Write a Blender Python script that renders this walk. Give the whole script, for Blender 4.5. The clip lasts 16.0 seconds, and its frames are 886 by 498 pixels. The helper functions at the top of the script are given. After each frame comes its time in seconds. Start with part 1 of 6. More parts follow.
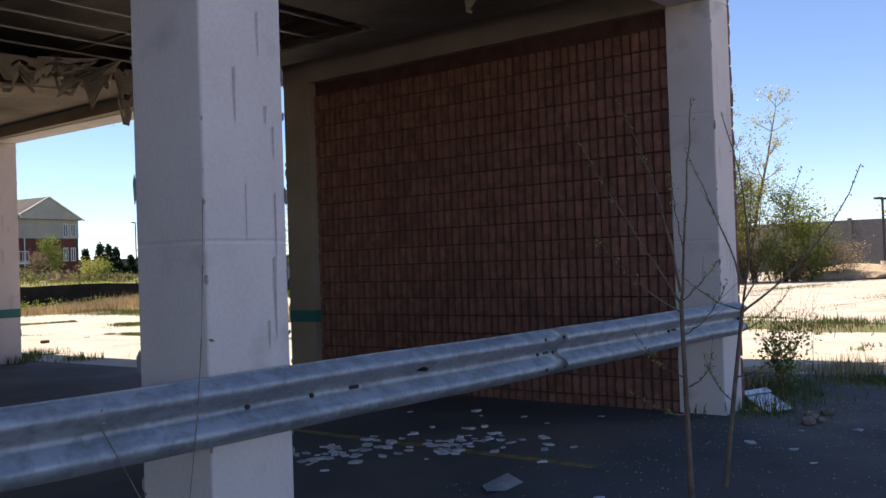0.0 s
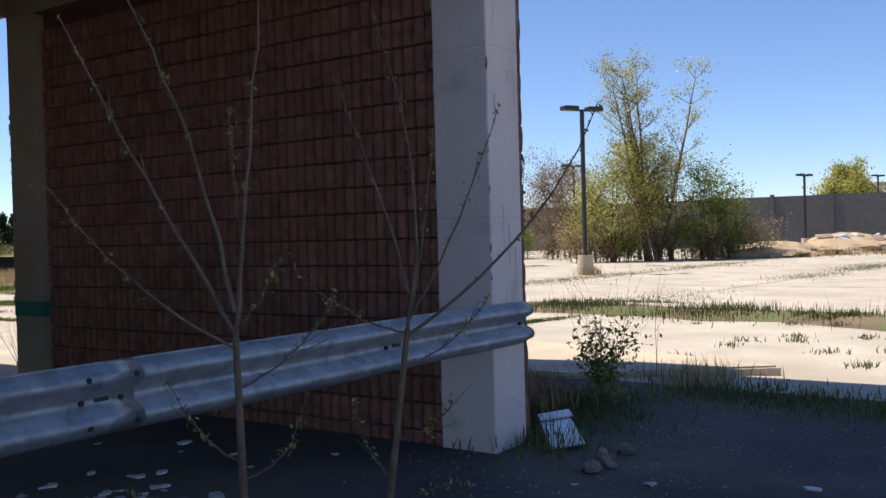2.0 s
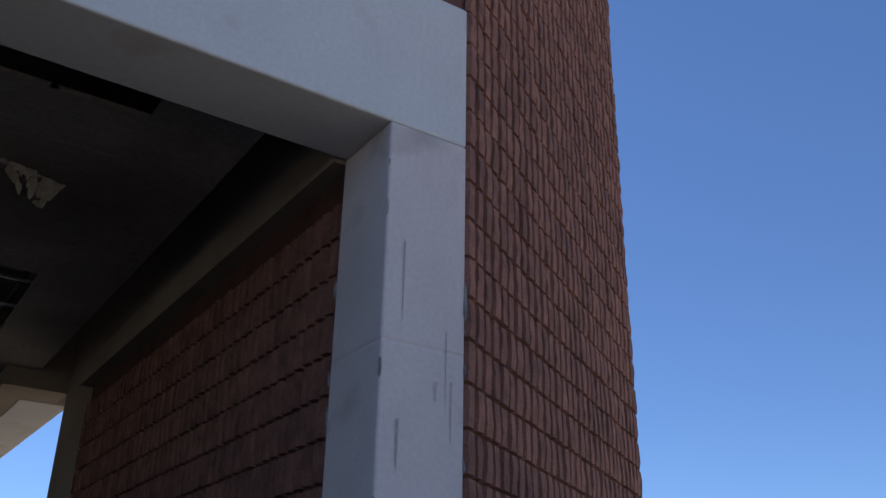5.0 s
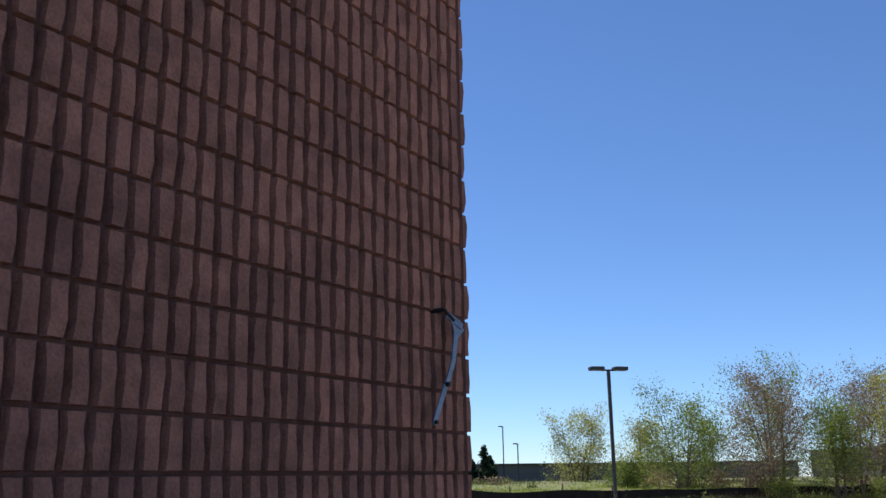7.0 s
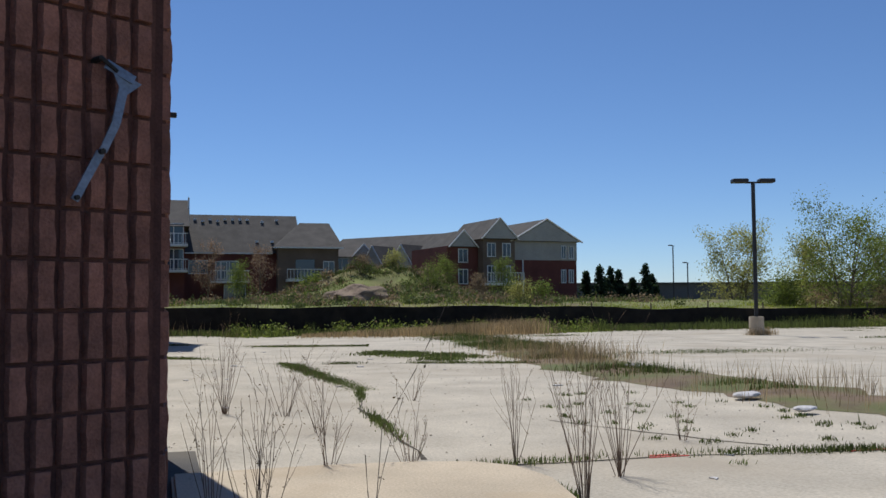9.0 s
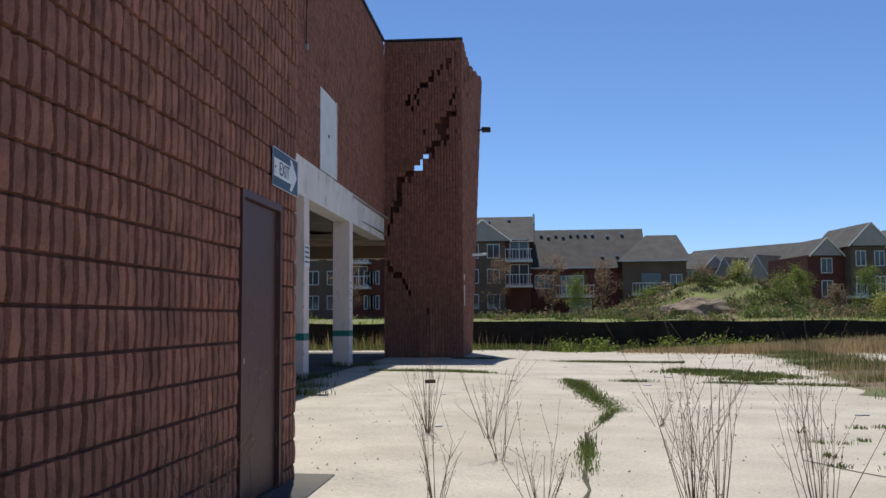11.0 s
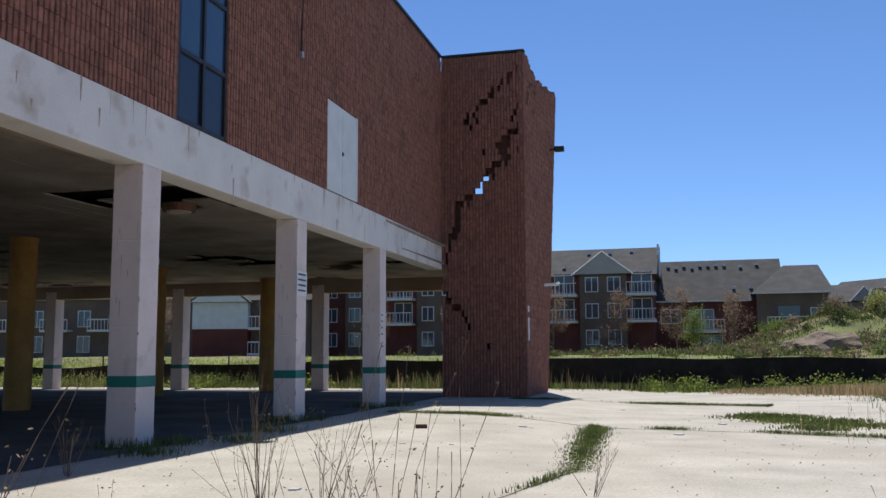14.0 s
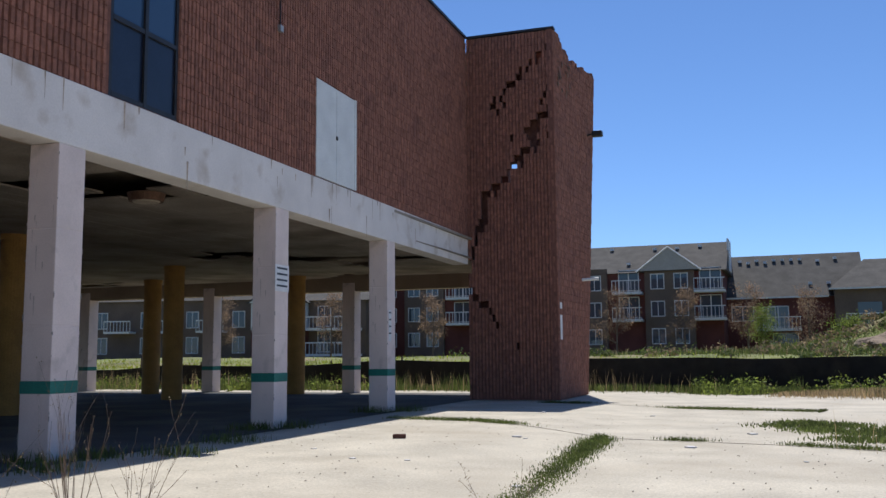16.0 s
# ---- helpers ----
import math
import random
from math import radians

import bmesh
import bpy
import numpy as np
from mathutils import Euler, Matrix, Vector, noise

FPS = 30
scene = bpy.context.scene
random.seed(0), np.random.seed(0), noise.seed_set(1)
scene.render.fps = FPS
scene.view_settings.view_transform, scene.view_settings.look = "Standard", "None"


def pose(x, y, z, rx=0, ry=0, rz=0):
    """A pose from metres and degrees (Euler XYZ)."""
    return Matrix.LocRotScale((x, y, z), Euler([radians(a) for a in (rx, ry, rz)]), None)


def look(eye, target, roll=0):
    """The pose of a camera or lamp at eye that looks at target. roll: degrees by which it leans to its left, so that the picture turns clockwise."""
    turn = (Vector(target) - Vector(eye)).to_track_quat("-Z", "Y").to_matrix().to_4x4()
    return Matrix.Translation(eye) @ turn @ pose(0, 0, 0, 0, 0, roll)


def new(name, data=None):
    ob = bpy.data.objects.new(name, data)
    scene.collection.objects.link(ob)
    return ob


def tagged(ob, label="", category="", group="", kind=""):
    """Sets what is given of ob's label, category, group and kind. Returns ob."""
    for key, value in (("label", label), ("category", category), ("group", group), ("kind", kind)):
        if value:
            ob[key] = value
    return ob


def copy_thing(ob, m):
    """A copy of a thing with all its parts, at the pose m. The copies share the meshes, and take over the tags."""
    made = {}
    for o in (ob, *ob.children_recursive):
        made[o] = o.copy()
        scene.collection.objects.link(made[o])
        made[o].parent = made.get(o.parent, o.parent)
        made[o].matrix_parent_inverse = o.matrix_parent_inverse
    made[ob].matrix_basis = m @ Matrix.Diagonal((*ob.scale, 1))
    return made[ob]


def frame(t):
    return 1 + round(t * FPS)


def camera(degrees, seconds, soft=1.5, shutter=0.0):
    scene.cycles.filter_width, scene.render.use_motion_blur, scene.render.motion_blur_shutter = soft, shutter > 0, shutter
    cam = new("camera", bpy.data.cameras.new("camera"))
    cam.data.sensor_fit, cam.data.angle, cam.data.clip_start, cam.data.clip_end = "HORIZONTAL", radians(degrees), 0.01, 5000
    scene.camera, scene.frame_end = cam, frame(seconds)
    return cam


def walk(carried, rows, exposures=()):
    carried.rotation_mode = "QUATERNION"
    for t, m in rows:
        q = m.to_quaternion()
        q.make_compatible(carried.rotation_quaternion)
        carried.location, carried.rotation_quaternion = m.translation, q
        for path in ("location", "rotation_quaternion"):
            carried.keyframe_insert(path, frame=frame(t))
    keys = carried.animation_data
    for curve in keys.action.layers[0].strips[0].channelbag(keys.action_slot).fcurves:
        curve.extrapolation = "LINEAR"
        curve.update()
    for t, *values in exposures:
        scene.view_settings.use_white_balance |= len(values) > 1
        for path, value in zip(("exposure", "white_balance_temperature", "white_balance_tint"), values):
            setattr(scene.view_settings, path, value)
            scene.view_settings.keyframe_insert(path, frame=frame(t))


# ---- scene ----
cam = camera(50.71, 16.0)
# seconds, place, turn clockwise from +y, tilt up, lean to the right
PATH = [
    (0, -8.481, -3.426, 1.509, 51.54, 0.90, 1.97),
    (0.5, -7.701, -3.422, 1.464, 53.97, 0.95, 2.66),
    (1, -6.962, -3.484, 1.467, 55.57, 0.36, 2.62),
    (1.5, -6.215, -3.470, 1.476, 56.33, -0.41, 2.29),
    (2, -5.528, -3.461, 1.536, 55.01, -0.85, 1.53),
    (2.5, -4.848, -3.412, 1.534, 51.23, 0.30, 1.97),
    (3, -4.208, -3.372, 1.598, 46.92, 3.52, 2.10),
    (3.5, -3.622, -3.345, 1.630, 43.33, 9.50, 1.85),
    (4, -3.019, -3.312, 1.637, 39.60, 16.90, 1.95),
    (4.2, -2.790, -3.298, 1.613, 38.08, 19.43, 1.46),
    (6.4, -0.064, -3.054, 1.522, 28.27, 26.10, -0.41),
    (6.5, 0.062, -3.022, 1.516, 27.88, 23.67, 0.59),
    (6.7, 0.305, -2.957, 1.470, 27.87, 19.33, 1.16),
    (7, 0.674, -2.862, 1.477, 27.02, 13.95, 0.94),
    (7.5, 1.297, -2.728, 1.444, 23.89, 8.93, 0.72),
    (8, 1.893, -2.842, 1.387, 20.69, 6.71, 0.31),
    (8.5, 2.524, -2.698, 1.356, 18.87, 4.56, 0.33),
    (9, 3.144, -2.597, 1.341, 15.79, 3.20, 0.42),
    (9.5, 3.707, -2.365, 1.309, 10.50, 2.76, 0.24),
    (10, 4.203, -2.010, 1.280, 4.58, 2.48, 0.38),
    (10.2, 4.364, -1.857, 1.288, 1.92, 2.38, 0.28),
    (12.3, 6.224, -0.220, 1.178, -11.92, 8.29, 0.54),
    (12.5, 6.398, 0.013, 1.186, -12.11, 8.13, 0.49),
    (13, 6.763, 0.586, 1.181, -12.51, 7.30, 0.49),
    (13.5, 7.110, 1.155, 1.217, -13.85, 6.70, 0.44),
    (14, 7.448, 1.653, 1.202, -15.52, 6.60, 0.27),
    (14.5, 7.760, 2.195, 1.218, -16.68, 6.63, 0.28),
    (15, 8.058, 2.732, 1.215, -17.92, 6.56, 0.19),
    (15.5, 8.239, 3.327, 1.215, -18.87, 6.56, 0.35),
    (16, 8.403, 3.891, 1.208, -20.32, 6.64, 0.47),
]
walk(cam, [(t, pose(x, y, z, 90 + up, 0, -turn) @ pose(0, 0, 0, 0, 0, -lean)) for t, x, y, z, turn, up, lean in PATH],
     [(0.0, 1.05, 7000, 20), (0.8, 0.88, 6500, 19), (1.5, 0.7, 6500, 18), (2.5, 0.6, 6500, 16), (4.2, 0.32, 6100, 14), (6.5, 0.52, 5800, 12), (8.5, -0.14, 5850, 12), (10.2, 0.08, 6050, 12), (12.5, 0.22, 5800, 12), (16.0, 0.3, 5850, 12)])

# ---- light ----
SUN = Vector((-0.118, 0.5, 1.0)).normalized()
world = bpy.data.worlds.new("sky")
scene.world = world
world.use_nodes = True
wn, wl = world.node_tree.nodes, world.node_tree.links
sky = wn.new("ShaderNodeTexSky")
sky.sky_type = "NISHITA"
sky.sun_disc = False
sky.sun_elevation = math.asin(SUN.z)
sky.sun_rotation = math.atan2(SUN.x, SUN.y)
sky.altitude = 600
sky.air_density, sky.dust_density, sky.ozone_density = 0.85, 0.0, 7.0
wl.new(sky.outputs[0], wn["Background"].inputs[0])
wn["Background"].inputs[1].default_value = 0.1
sun = new("sun", bpy.data.lights.new("sun", "SUN"))
sun.data.energy, sun.data.angle, sun.data.color = 4.4, radians(0.5), (1.0, 0.93, 0.8)
sun.matrix_world = look((0, 0, 60), Vector((0, 0, 60)) - SUN)


# ---- materials ----
def material(name, base, var=0.15, rough=0.85, scale=6.0, grain=60.0, bump=0.3, bump_scale=None, stain=None, stain_scale=0.7,
             stain_at=(0.55, 0.75), metal=0.0, rand=0.0, island=0.0, spec=0.4, dist=0.01, coord="Object", fine_k=0.8):
    """Base colour varied at two scales, a stain colour in patches, fine relief."""
    m = bpy.data.materials.new(name)
    m.use_nodes = True
    n, l = m.node_tree.nodes, m.node_tree.links
    b = n["Principled BSDF"]
    b.inputs["Roughness"].default_value, b.inputs["Metallic"].default_value = rough, metal
    b.inputs["Specular IOR Level"].default_value = spec
    tc = n.new("ShaderNodeTexCoord")
    src = n.new("ShaderNodeNewGeometry").outputs["Position"] if coord == "World" else tc.outputs[coord]

    def noise_node(sc, detail=4.0):
        t = n.new("ShaderNodeTexNoise")
        t.inputs["Scale"].default_value, t.inputs["Detail"].default_value = sc, detail
        l.new(src, t.inputs["Vector"])
        return t.outputs["Fac"]

    def mix(kind, a, bb, fac):
        x = n.new("ShaderNodeMix")
        x.data_type, x.blend_type = "RGBA", kind
        for sock, v in ((x.inputs[0], fac), (x.inputs[6], a), (x.inputs[7], bb)):
            if isinstance(v, (int, float)):
                sock.default_value = v
            elif isinstance(v, tuple):
                sock.default_value = (*v, 1) if len(v) == 3 else v
            else:
                l.new(v, sock)
        return x.outputs[2]

    def ramp(fac, lo, hi, a=0.0, c=1.0):
        r = n.new("ShaderNodeMapRange")
        r.inputs[1].default_value, r.inputs[2].default_value, r.inputs[3].default_value, r.inputs[4].default_value = lo, hi, a, c
        l.new(fac, r.inputs[0])
        return r.outputs[0]

    coarse, fine = noise_node(scale), noise_node(grain, 6.0)
    dark = tuple(c * (1 - 2 * var) for c in base)
    light = tuple(min(1, c * (1 + var)) for c in base)
    col = mix("MIX", dark, light, ramp(coarse, 0.3, 0.7))
    col = mix("MULTIPLY", col, mix("MIX", (0.72, 0.72, 0.72), (1.12, 1.12, 1.12), ramp(fine, 0.3, 0.7)), fine_k)
    if stain:
        st = noise_node(stain_scale, 8.0)
        col = mix("MIX", col, stain, ramp(st, stain_at[0], stain_at[1], 0.0, 0.9))
    if rand or island:
        if island:
            g = n.new("ShaderNodeNewGeometry")
            r = g.outputs["Random Per Island"]
        else:
            g = n.new("ShaderNodeObjectInfo")
            r = g.outputs["Random"]
        k = rand or island
        col = mix("MULTIPLY", col, mix("MIX", (1 - k, 1 - k, 1 - k), (1 + k, 1 + k * 0.8, 1 + k * 0.7), r), 1.0)
    l.new(col, b.inputs["Base Color"])
    if bump:
        bp = n.new("ShaderNodeBump")
        bp.inputs["Strength"].default_value, bp.inputs["Distance"].default_value = bump, dist
        l.new(noise_node(bump_scale or grain, 6.0), bp.inputs["Height"])
        l.new(bp.outputs[0], b.inputs["Normal"])
    return m


def leafy(name, base, k=0.45):
    m = material(name, base, 0.2, 0.7, 0.6, 6, 0, island=k)
    n, l = m.node_tree.nodes, m.node_tree.links
    b, out = n["Principled BSDF"], n["Material Output"]
    tr, mx = n.new("ShaderNodeBsdfTranslucent"), n.new("ShaderNodeMixShader")
    mx.inputs[0].default_value = 0.5
    l.new(b.inputs["Base Color"].links[0].from_socket, tr.inputs[0])
    l.new(b.outputs[0], mx.inputs[1])
    l.new(tr.outputs[0], mx.inputs[2])
    l.new(mx.outputs[0], out.inputs[0])
    return m


def glass_dark(name, tint, rough=0.03):
    m = bpy.data.materials.new(name)
    m.use_nodes = True
    b = m.node_tree.nodes["Principled BSDF"]
    b.inputs["Base Color"].default_value = (*tint, 1)
    b.inputs["Roughness"].default_value = rough
    b.inputs["Specular IOR Level"].default_value = 0.5
    return m


BRICK = dict(var=0.16, rough=0.9, scale=9.0, grain=80.0, bump=0.9, dist=0.008, stain=(0.13, 0.06, 0.05), stain_scale=1.1, stain_at=(0.55, 0.85), coord="World")
M_BRICK = material("ribbed brick", (0.3, 0.135, 0.092), island=0.16, **BRICK)
M_BRICK1 = material("ribbed brick single", (0.3, 0.135, 0.092), rand=0.16, **BRICK)
M_GROOVE = material("brick groove", (0.2, 0.092, 0.068), 0.15, 0.95, 6, 80, 0.5)
M_JOINT = material("dark raked joint", (0.12, 0.056, 0.043), 0.15, 0.95, 6, 80, 0.5)
M_PAINT = material("painted concrete", (0.74, 0.63, 0.58), 0.05, 0.75, 1.6, 45, 0.12, fine_k=0.25, stain=(0.42, 0.36, 0.32), stain_scale=2.2, stain_at=(0.58, 0.76), dist=0.004)
M_PAINT_W = material("white painted concrete", (0.74, 0.70, 0.66), 0.05, 0.75, 1.2, 40, 0.12, fine_k=0.25, stain=(0.42, 0.34, 0.26), stain_scale=1.6, stain_at=(0.57, 0.78), dist=0.004)
M_BAND = material("green band paint", (0.022, 0.18, 0.14), 0.1, 0.6, 3, 50, 0.2)
# tan with the shade under the soffit already mixed into its colour
M_TAN_SHADE = material("tan paint with shade in its colour", (0.36, 0.28, 0.2), 0.08, 0.8, 1.6, 45, 0.12, fine_k=0.3, stain=(0.22, 0.17, 0.12), stain_scale=0.8)
M_YELLOW = material("ochre painted column", (0.42, 0.23, 0.06), 0.12, 0.7, 2, 40, 0.3, stain=(0.2, 0.11, 0.04), stain_scale=1.5)
M_SLAB = material("concrete slab soffit", (0.3, 0.26, 0.21), 0.15, 0.9, 1.5, 30, 0.4)
M_PLASTER = material("stained plaster ceiling", (0.34, 0.29, 0.235), 0.14, 0.9, 0.9, 25, 0.4, stain=(0.12, 0.09, 0.065), stain_scale=0.5, stain_at=(0.48, 0.72))
M_TORN = material("torn plaster", (0.5, 0.43, 0.33), 0.15, 0.9, 4, 40, 0.5)
M_RUST = material("rusty steel", (0.16, 0.09, 0.06), 0.2, 0.7, 8, 60, 0.3, metal=0.4)
M_STEEL = material("thin steel channel", (0.42, 0.42, 0.4), 0.1, 0.5, 8, 60, 0.1, metal=0.6)
M_GALV = material("galvanised steel", (0.56, 0.6, 0.65), 0.1, 0.4, 7, 35, 0.15, metal=0.4, stain=(0.62, 0.66, 0.7), stain_scale=9, stain_at=(0.5, 0.6), dist=0.003)
M_BOLT = material("dark bolt", (0.05, 0.045, 0.04), 0.1, 0.6, 10, 60, 0.1, metal=0.6)
M_ASPH = material("asphalt", (0.085, 0.081, 0.076), 0.16, 0.92, 0.8, 55, 0.8, stain=(0.14, 0.125, 0.1), stain_scale=0.5, stain_at=(0.48, 0.66), dist=0.01)
M_CONC = material("lot concrete", (0.5, 0.45, 0.36), 0.1, 0.9, 0.9, 38, 0.6, stain=(0.36, 0.31, 0.235), stain_scale=0.3, stain_at=(0.5, 0.74), dist=0.008)
M_KERB = material("island concrete", (0.56, 0.47, 0.34), 0.1, 0.85, 1.1, 50, 0.5, stain=(0.4, 0.31, 0.2), stain_scale=0.9, dist=0.006)
M_CRACK = material("dirt in joints", (0.1, 0.085, 0.06), 0.2, 0.95, 4, 60, 0.5)
M_SOIL = material("bank soil", (0.21, 0.15, 0.095), 0.2, 0.95, 1.2, 22, 0.7, stain=(0.1, 0.12, 0.035), stain_scale=0.6, stain_at=(0.42, 0.6))
M_SAND = material("spoil heap", (0.46, 0.35, 0.22), 0.14, 0.95, 0.7, 18, 0.8, stain=(0.28, 0.2, 0.12), stain_scale=0.8)
M_TURF = material("turf", (0.17, 0.19, 0.05), 0.25, 0.95, 0.5, 14, 0.8, stain=(0.2, 0.15, 0.08), stain_scale=0.35, stain_at=(0.45, 0.7))
M_GRASS = leafy("grass blades", (0.125, 0.165, 0.045))
M_LAWN = leafy("bright grass", (0.34, 0.4, 0.05))
M_STRAW = leafy("dry straw", (0.42, 0.33, 0.18))
M_BARK = material("bark", (0.17, 0.125, 0.09), 0.2, 0.9, 6, 40, 0.6)
M_TWIG = material("twig bark", (0.2, 0.135, 0.09), 0.2, 0.8, 9, 60, 0.2)
M_BUD = material("buds", (0.3, 0.22, 0.11), 0.2, 0.7, 9, 60, 0)
M_LEAF = leafy("spring leaves", (0.24, 0.31, 0.06))
M_LEAF_Y = leafy("yellow green leaves", (0.46, 0.47, 0.13))
M_LEAF_B = leafy("brown scrub", (0.26, 0.2, 0.12))
M_RED_BUD = leafy("reddish twigs", (0.34, 0.24, 0.16))
M_PINE = leafy("pine needles", (0.045, 0.08, 0.04))
M_BLACK = material("black metal", (0.03, 0.03, 0.032), 0.1, 0.5, 5, 40, 0.1, metal=0.2)
M_CLOTH = material("black silt cloth", (0.025, 0.023, 0.02), 0.2, 0.75, 3, 40, 0.6, stain=(0.05, 0.04, 0.03), stain_scale=1.2)
M_WOOD = material("weathered wood", (0.16, 0.12, 0.085), 0.2, 0.9, 6, 60, 0.4)
M_DOOR = material("brown steel door", (0.085, 0.036, 0.03), 0.06, 0.55, 1.5, 40, 0.08)
M_SCRATCH = material("scratches", (0.34, 0.24, 0.22), 0.1, 0.7, 5, 40, 0)
M_SIGNB = material("dark blue sign", (0.012, 0.018, 0.03), 0.1, 0.45, 5, 40, 0.05)
M_WHITE = material("white sign paint", (0.75, 0.75, 0.74), 0.05, 0.5, 5, 40, 0.05)
M_WPANEL = material("white boarded door", (0.72, 0.74, 0.72), 0.05, 0.6, 2, 40, 0.15, stain=(0.42, 0.38, 0.32), stain_scale=1.5, stain_at=(0.66, 0.85))
M_GLASS = glass_dark("dark glazing", (0.03, 0.06, 0.11))
M_SPANDREL = material("dark spandrel panel", (0.012, 0.016, 0.03), 0.1, 0.3, 4, 40, 0.05)
M_PANE = glass_dark("apartment pane", (0.05, 0.07, 0.09))
M_GREY_WALL = material("grey noise wall", (0.12, 0.12, 0.125), 0.1, 0.9, 0.3, 8, 0.3)
M_APT_BRICK = material("apartment brick", (0.14, 0.045, 0.035), 0.12, 0.9, 0.8, 14, 0.4)
M_APT_TAN = material("apartment tan brick", (0.16, 0.115, 0.085), 0.1, 0.9, 0.8, 14, 0.4)
M_SIDING = material("pale siding", (0.4, 0.37, 0.33), 0.06, 0.8, 0.8, 20, 0.2)
M_ROOF = material("asphalt shingles", (0.085, 0.078, 0.07), 0.14, 0.95, 1.2, 10, 0.5)
M_TRIM = material("white trim", (0.68, 0.67, 0.65), 0.05, 0.6, 2, 30, 0.05)
M_RED = material("red marking paint", (0.6, 0.1, 0.07), 0.2, 0.8, 8, 40, 0.1)
M_YLINE = material("worn yellow line", (0.3, 0.22, 0.06), 0.3, 0.9, 8, 30, 0.1)
M_LITTER = material("pale litter", (0.62, 0.62, 0.62), 0.15, 0.7, 4, 40, 0.2, rand=0.3)
M_RUBBLE = material("rubble", (0.3, 0.24, 0.19), 0.2, 0.9, 4, 30, 0.5, rand=0.4)


# ---- mesh helpers ----
def box(bm, x0, x1, y0, y1, z0, z1):
    v = [bm.verts.new((x, y, z)) for x in (x0, x1) for y in (y0, y1) for z in (z0, z1)]
    for f in ((0, 1, 3, 2), (4, 6, 7, 5), (0, 4, 5, 1), (2, 3, 7, 6), (0, 2, 6, 4), (1, 5, 7, 3)):
        bm.faces.new([v[i] for i in f])
    return bm


def boxes(*b):
    bm = bmesh.new()
    for c in b:
        box(bm, *c)
    bmesh.ops.recalc_face_normals(bm, faces=bm.faces)
    return bm


def rounded(bm, width=0.01, segs=2):
    bmesh.ops.bevel(bm, geom=bm.edges[:], offset=width, segments=segs, affect="EDGES", profile=0.5)
    return bm


def tube(bm, a, b, r0, r1, sides=8):
    a, b = Vector(a), Vector(b)
    q = (b - a).to_track_quat("Z", "Y").to_matrix()
    rings = []
    for p, r in ((a, r0), (b, r1)):
        rings.append([bm.verts.new(p + q @ Vector((math.cos(k * 2 * math.pi / sides) * r, math.sin(k * 2 * math.pi / sides) * r, 0))) for k in range(sides)])
    for k in range(sides):
        bm.faces.new((rings[0][k], rings[0][(k + 1) % sides], rings[1][(k + 1) % sides], rings[1][k]))
    bm.faces.new(rings[0][::-1])
    bm.faces.new(rings[1])
    return bm


def tubes(*t, sides=8):
    bm = bmesh.new()
    for a, b, r0, r1 in t:
        tube(bm, a, b, r0, r1, sides)
    return bm


def mesh_of(name, bm, mat):
    if isinstance(bm, bpy.types.Mesh):
        me = bm
    else:
        me = bpy.data.meshes.new(name)
        bm.to_mesh(me)
        bm.free()
    if not me.materials:
        me.materials.append(mat)
    return me


def raw(name, verts, faces, mat):
    me = bpy.data.meshes.new(name)
    me.from_pydata([tuple(v) for v in verts], [], [tuple(f) for f in faces])
    me.materials.append(mat)
    return me


def part(name, bm, mat, parent=None, label="", m=None):
    ob = new(name, mesh_of(name, bm, mat))
    if parent is not None:
        ob.parent = parent
    if m is not None:
        ob.matrix_basis = m
    return tagged(ob, label)


def thing(name, label, category, m=None, group="", kind=""):
    e = new(name)
    e.empty_display_size = 0.1
    if m is not None:
        e.matrix_basis = m
    return tagged(e, label, category, group, kind)


def structure(name, bm, mat, label, m=None, category="structure"):
    return tagged(part(name, bm, mat, None, "", m), label, category, "", "structure")


# ---- plan ----
COURSE, RIB = 0.2032, 0.1016
TOP, SOFFIT, BEAM_TOP = 10.8, 3.93, 4.77
CORNER = (3.102, 1.590)
FACADE = pose(CORNER[0], CORNER[1], 0, 0, 0, 1.2)       # local x: out of the east front, local y: along it
FRONT_U, WING_U, WING_S0, WING_S1 = -2.93, -0.25, 28.33, 32.4
TOWER_S = 4.62


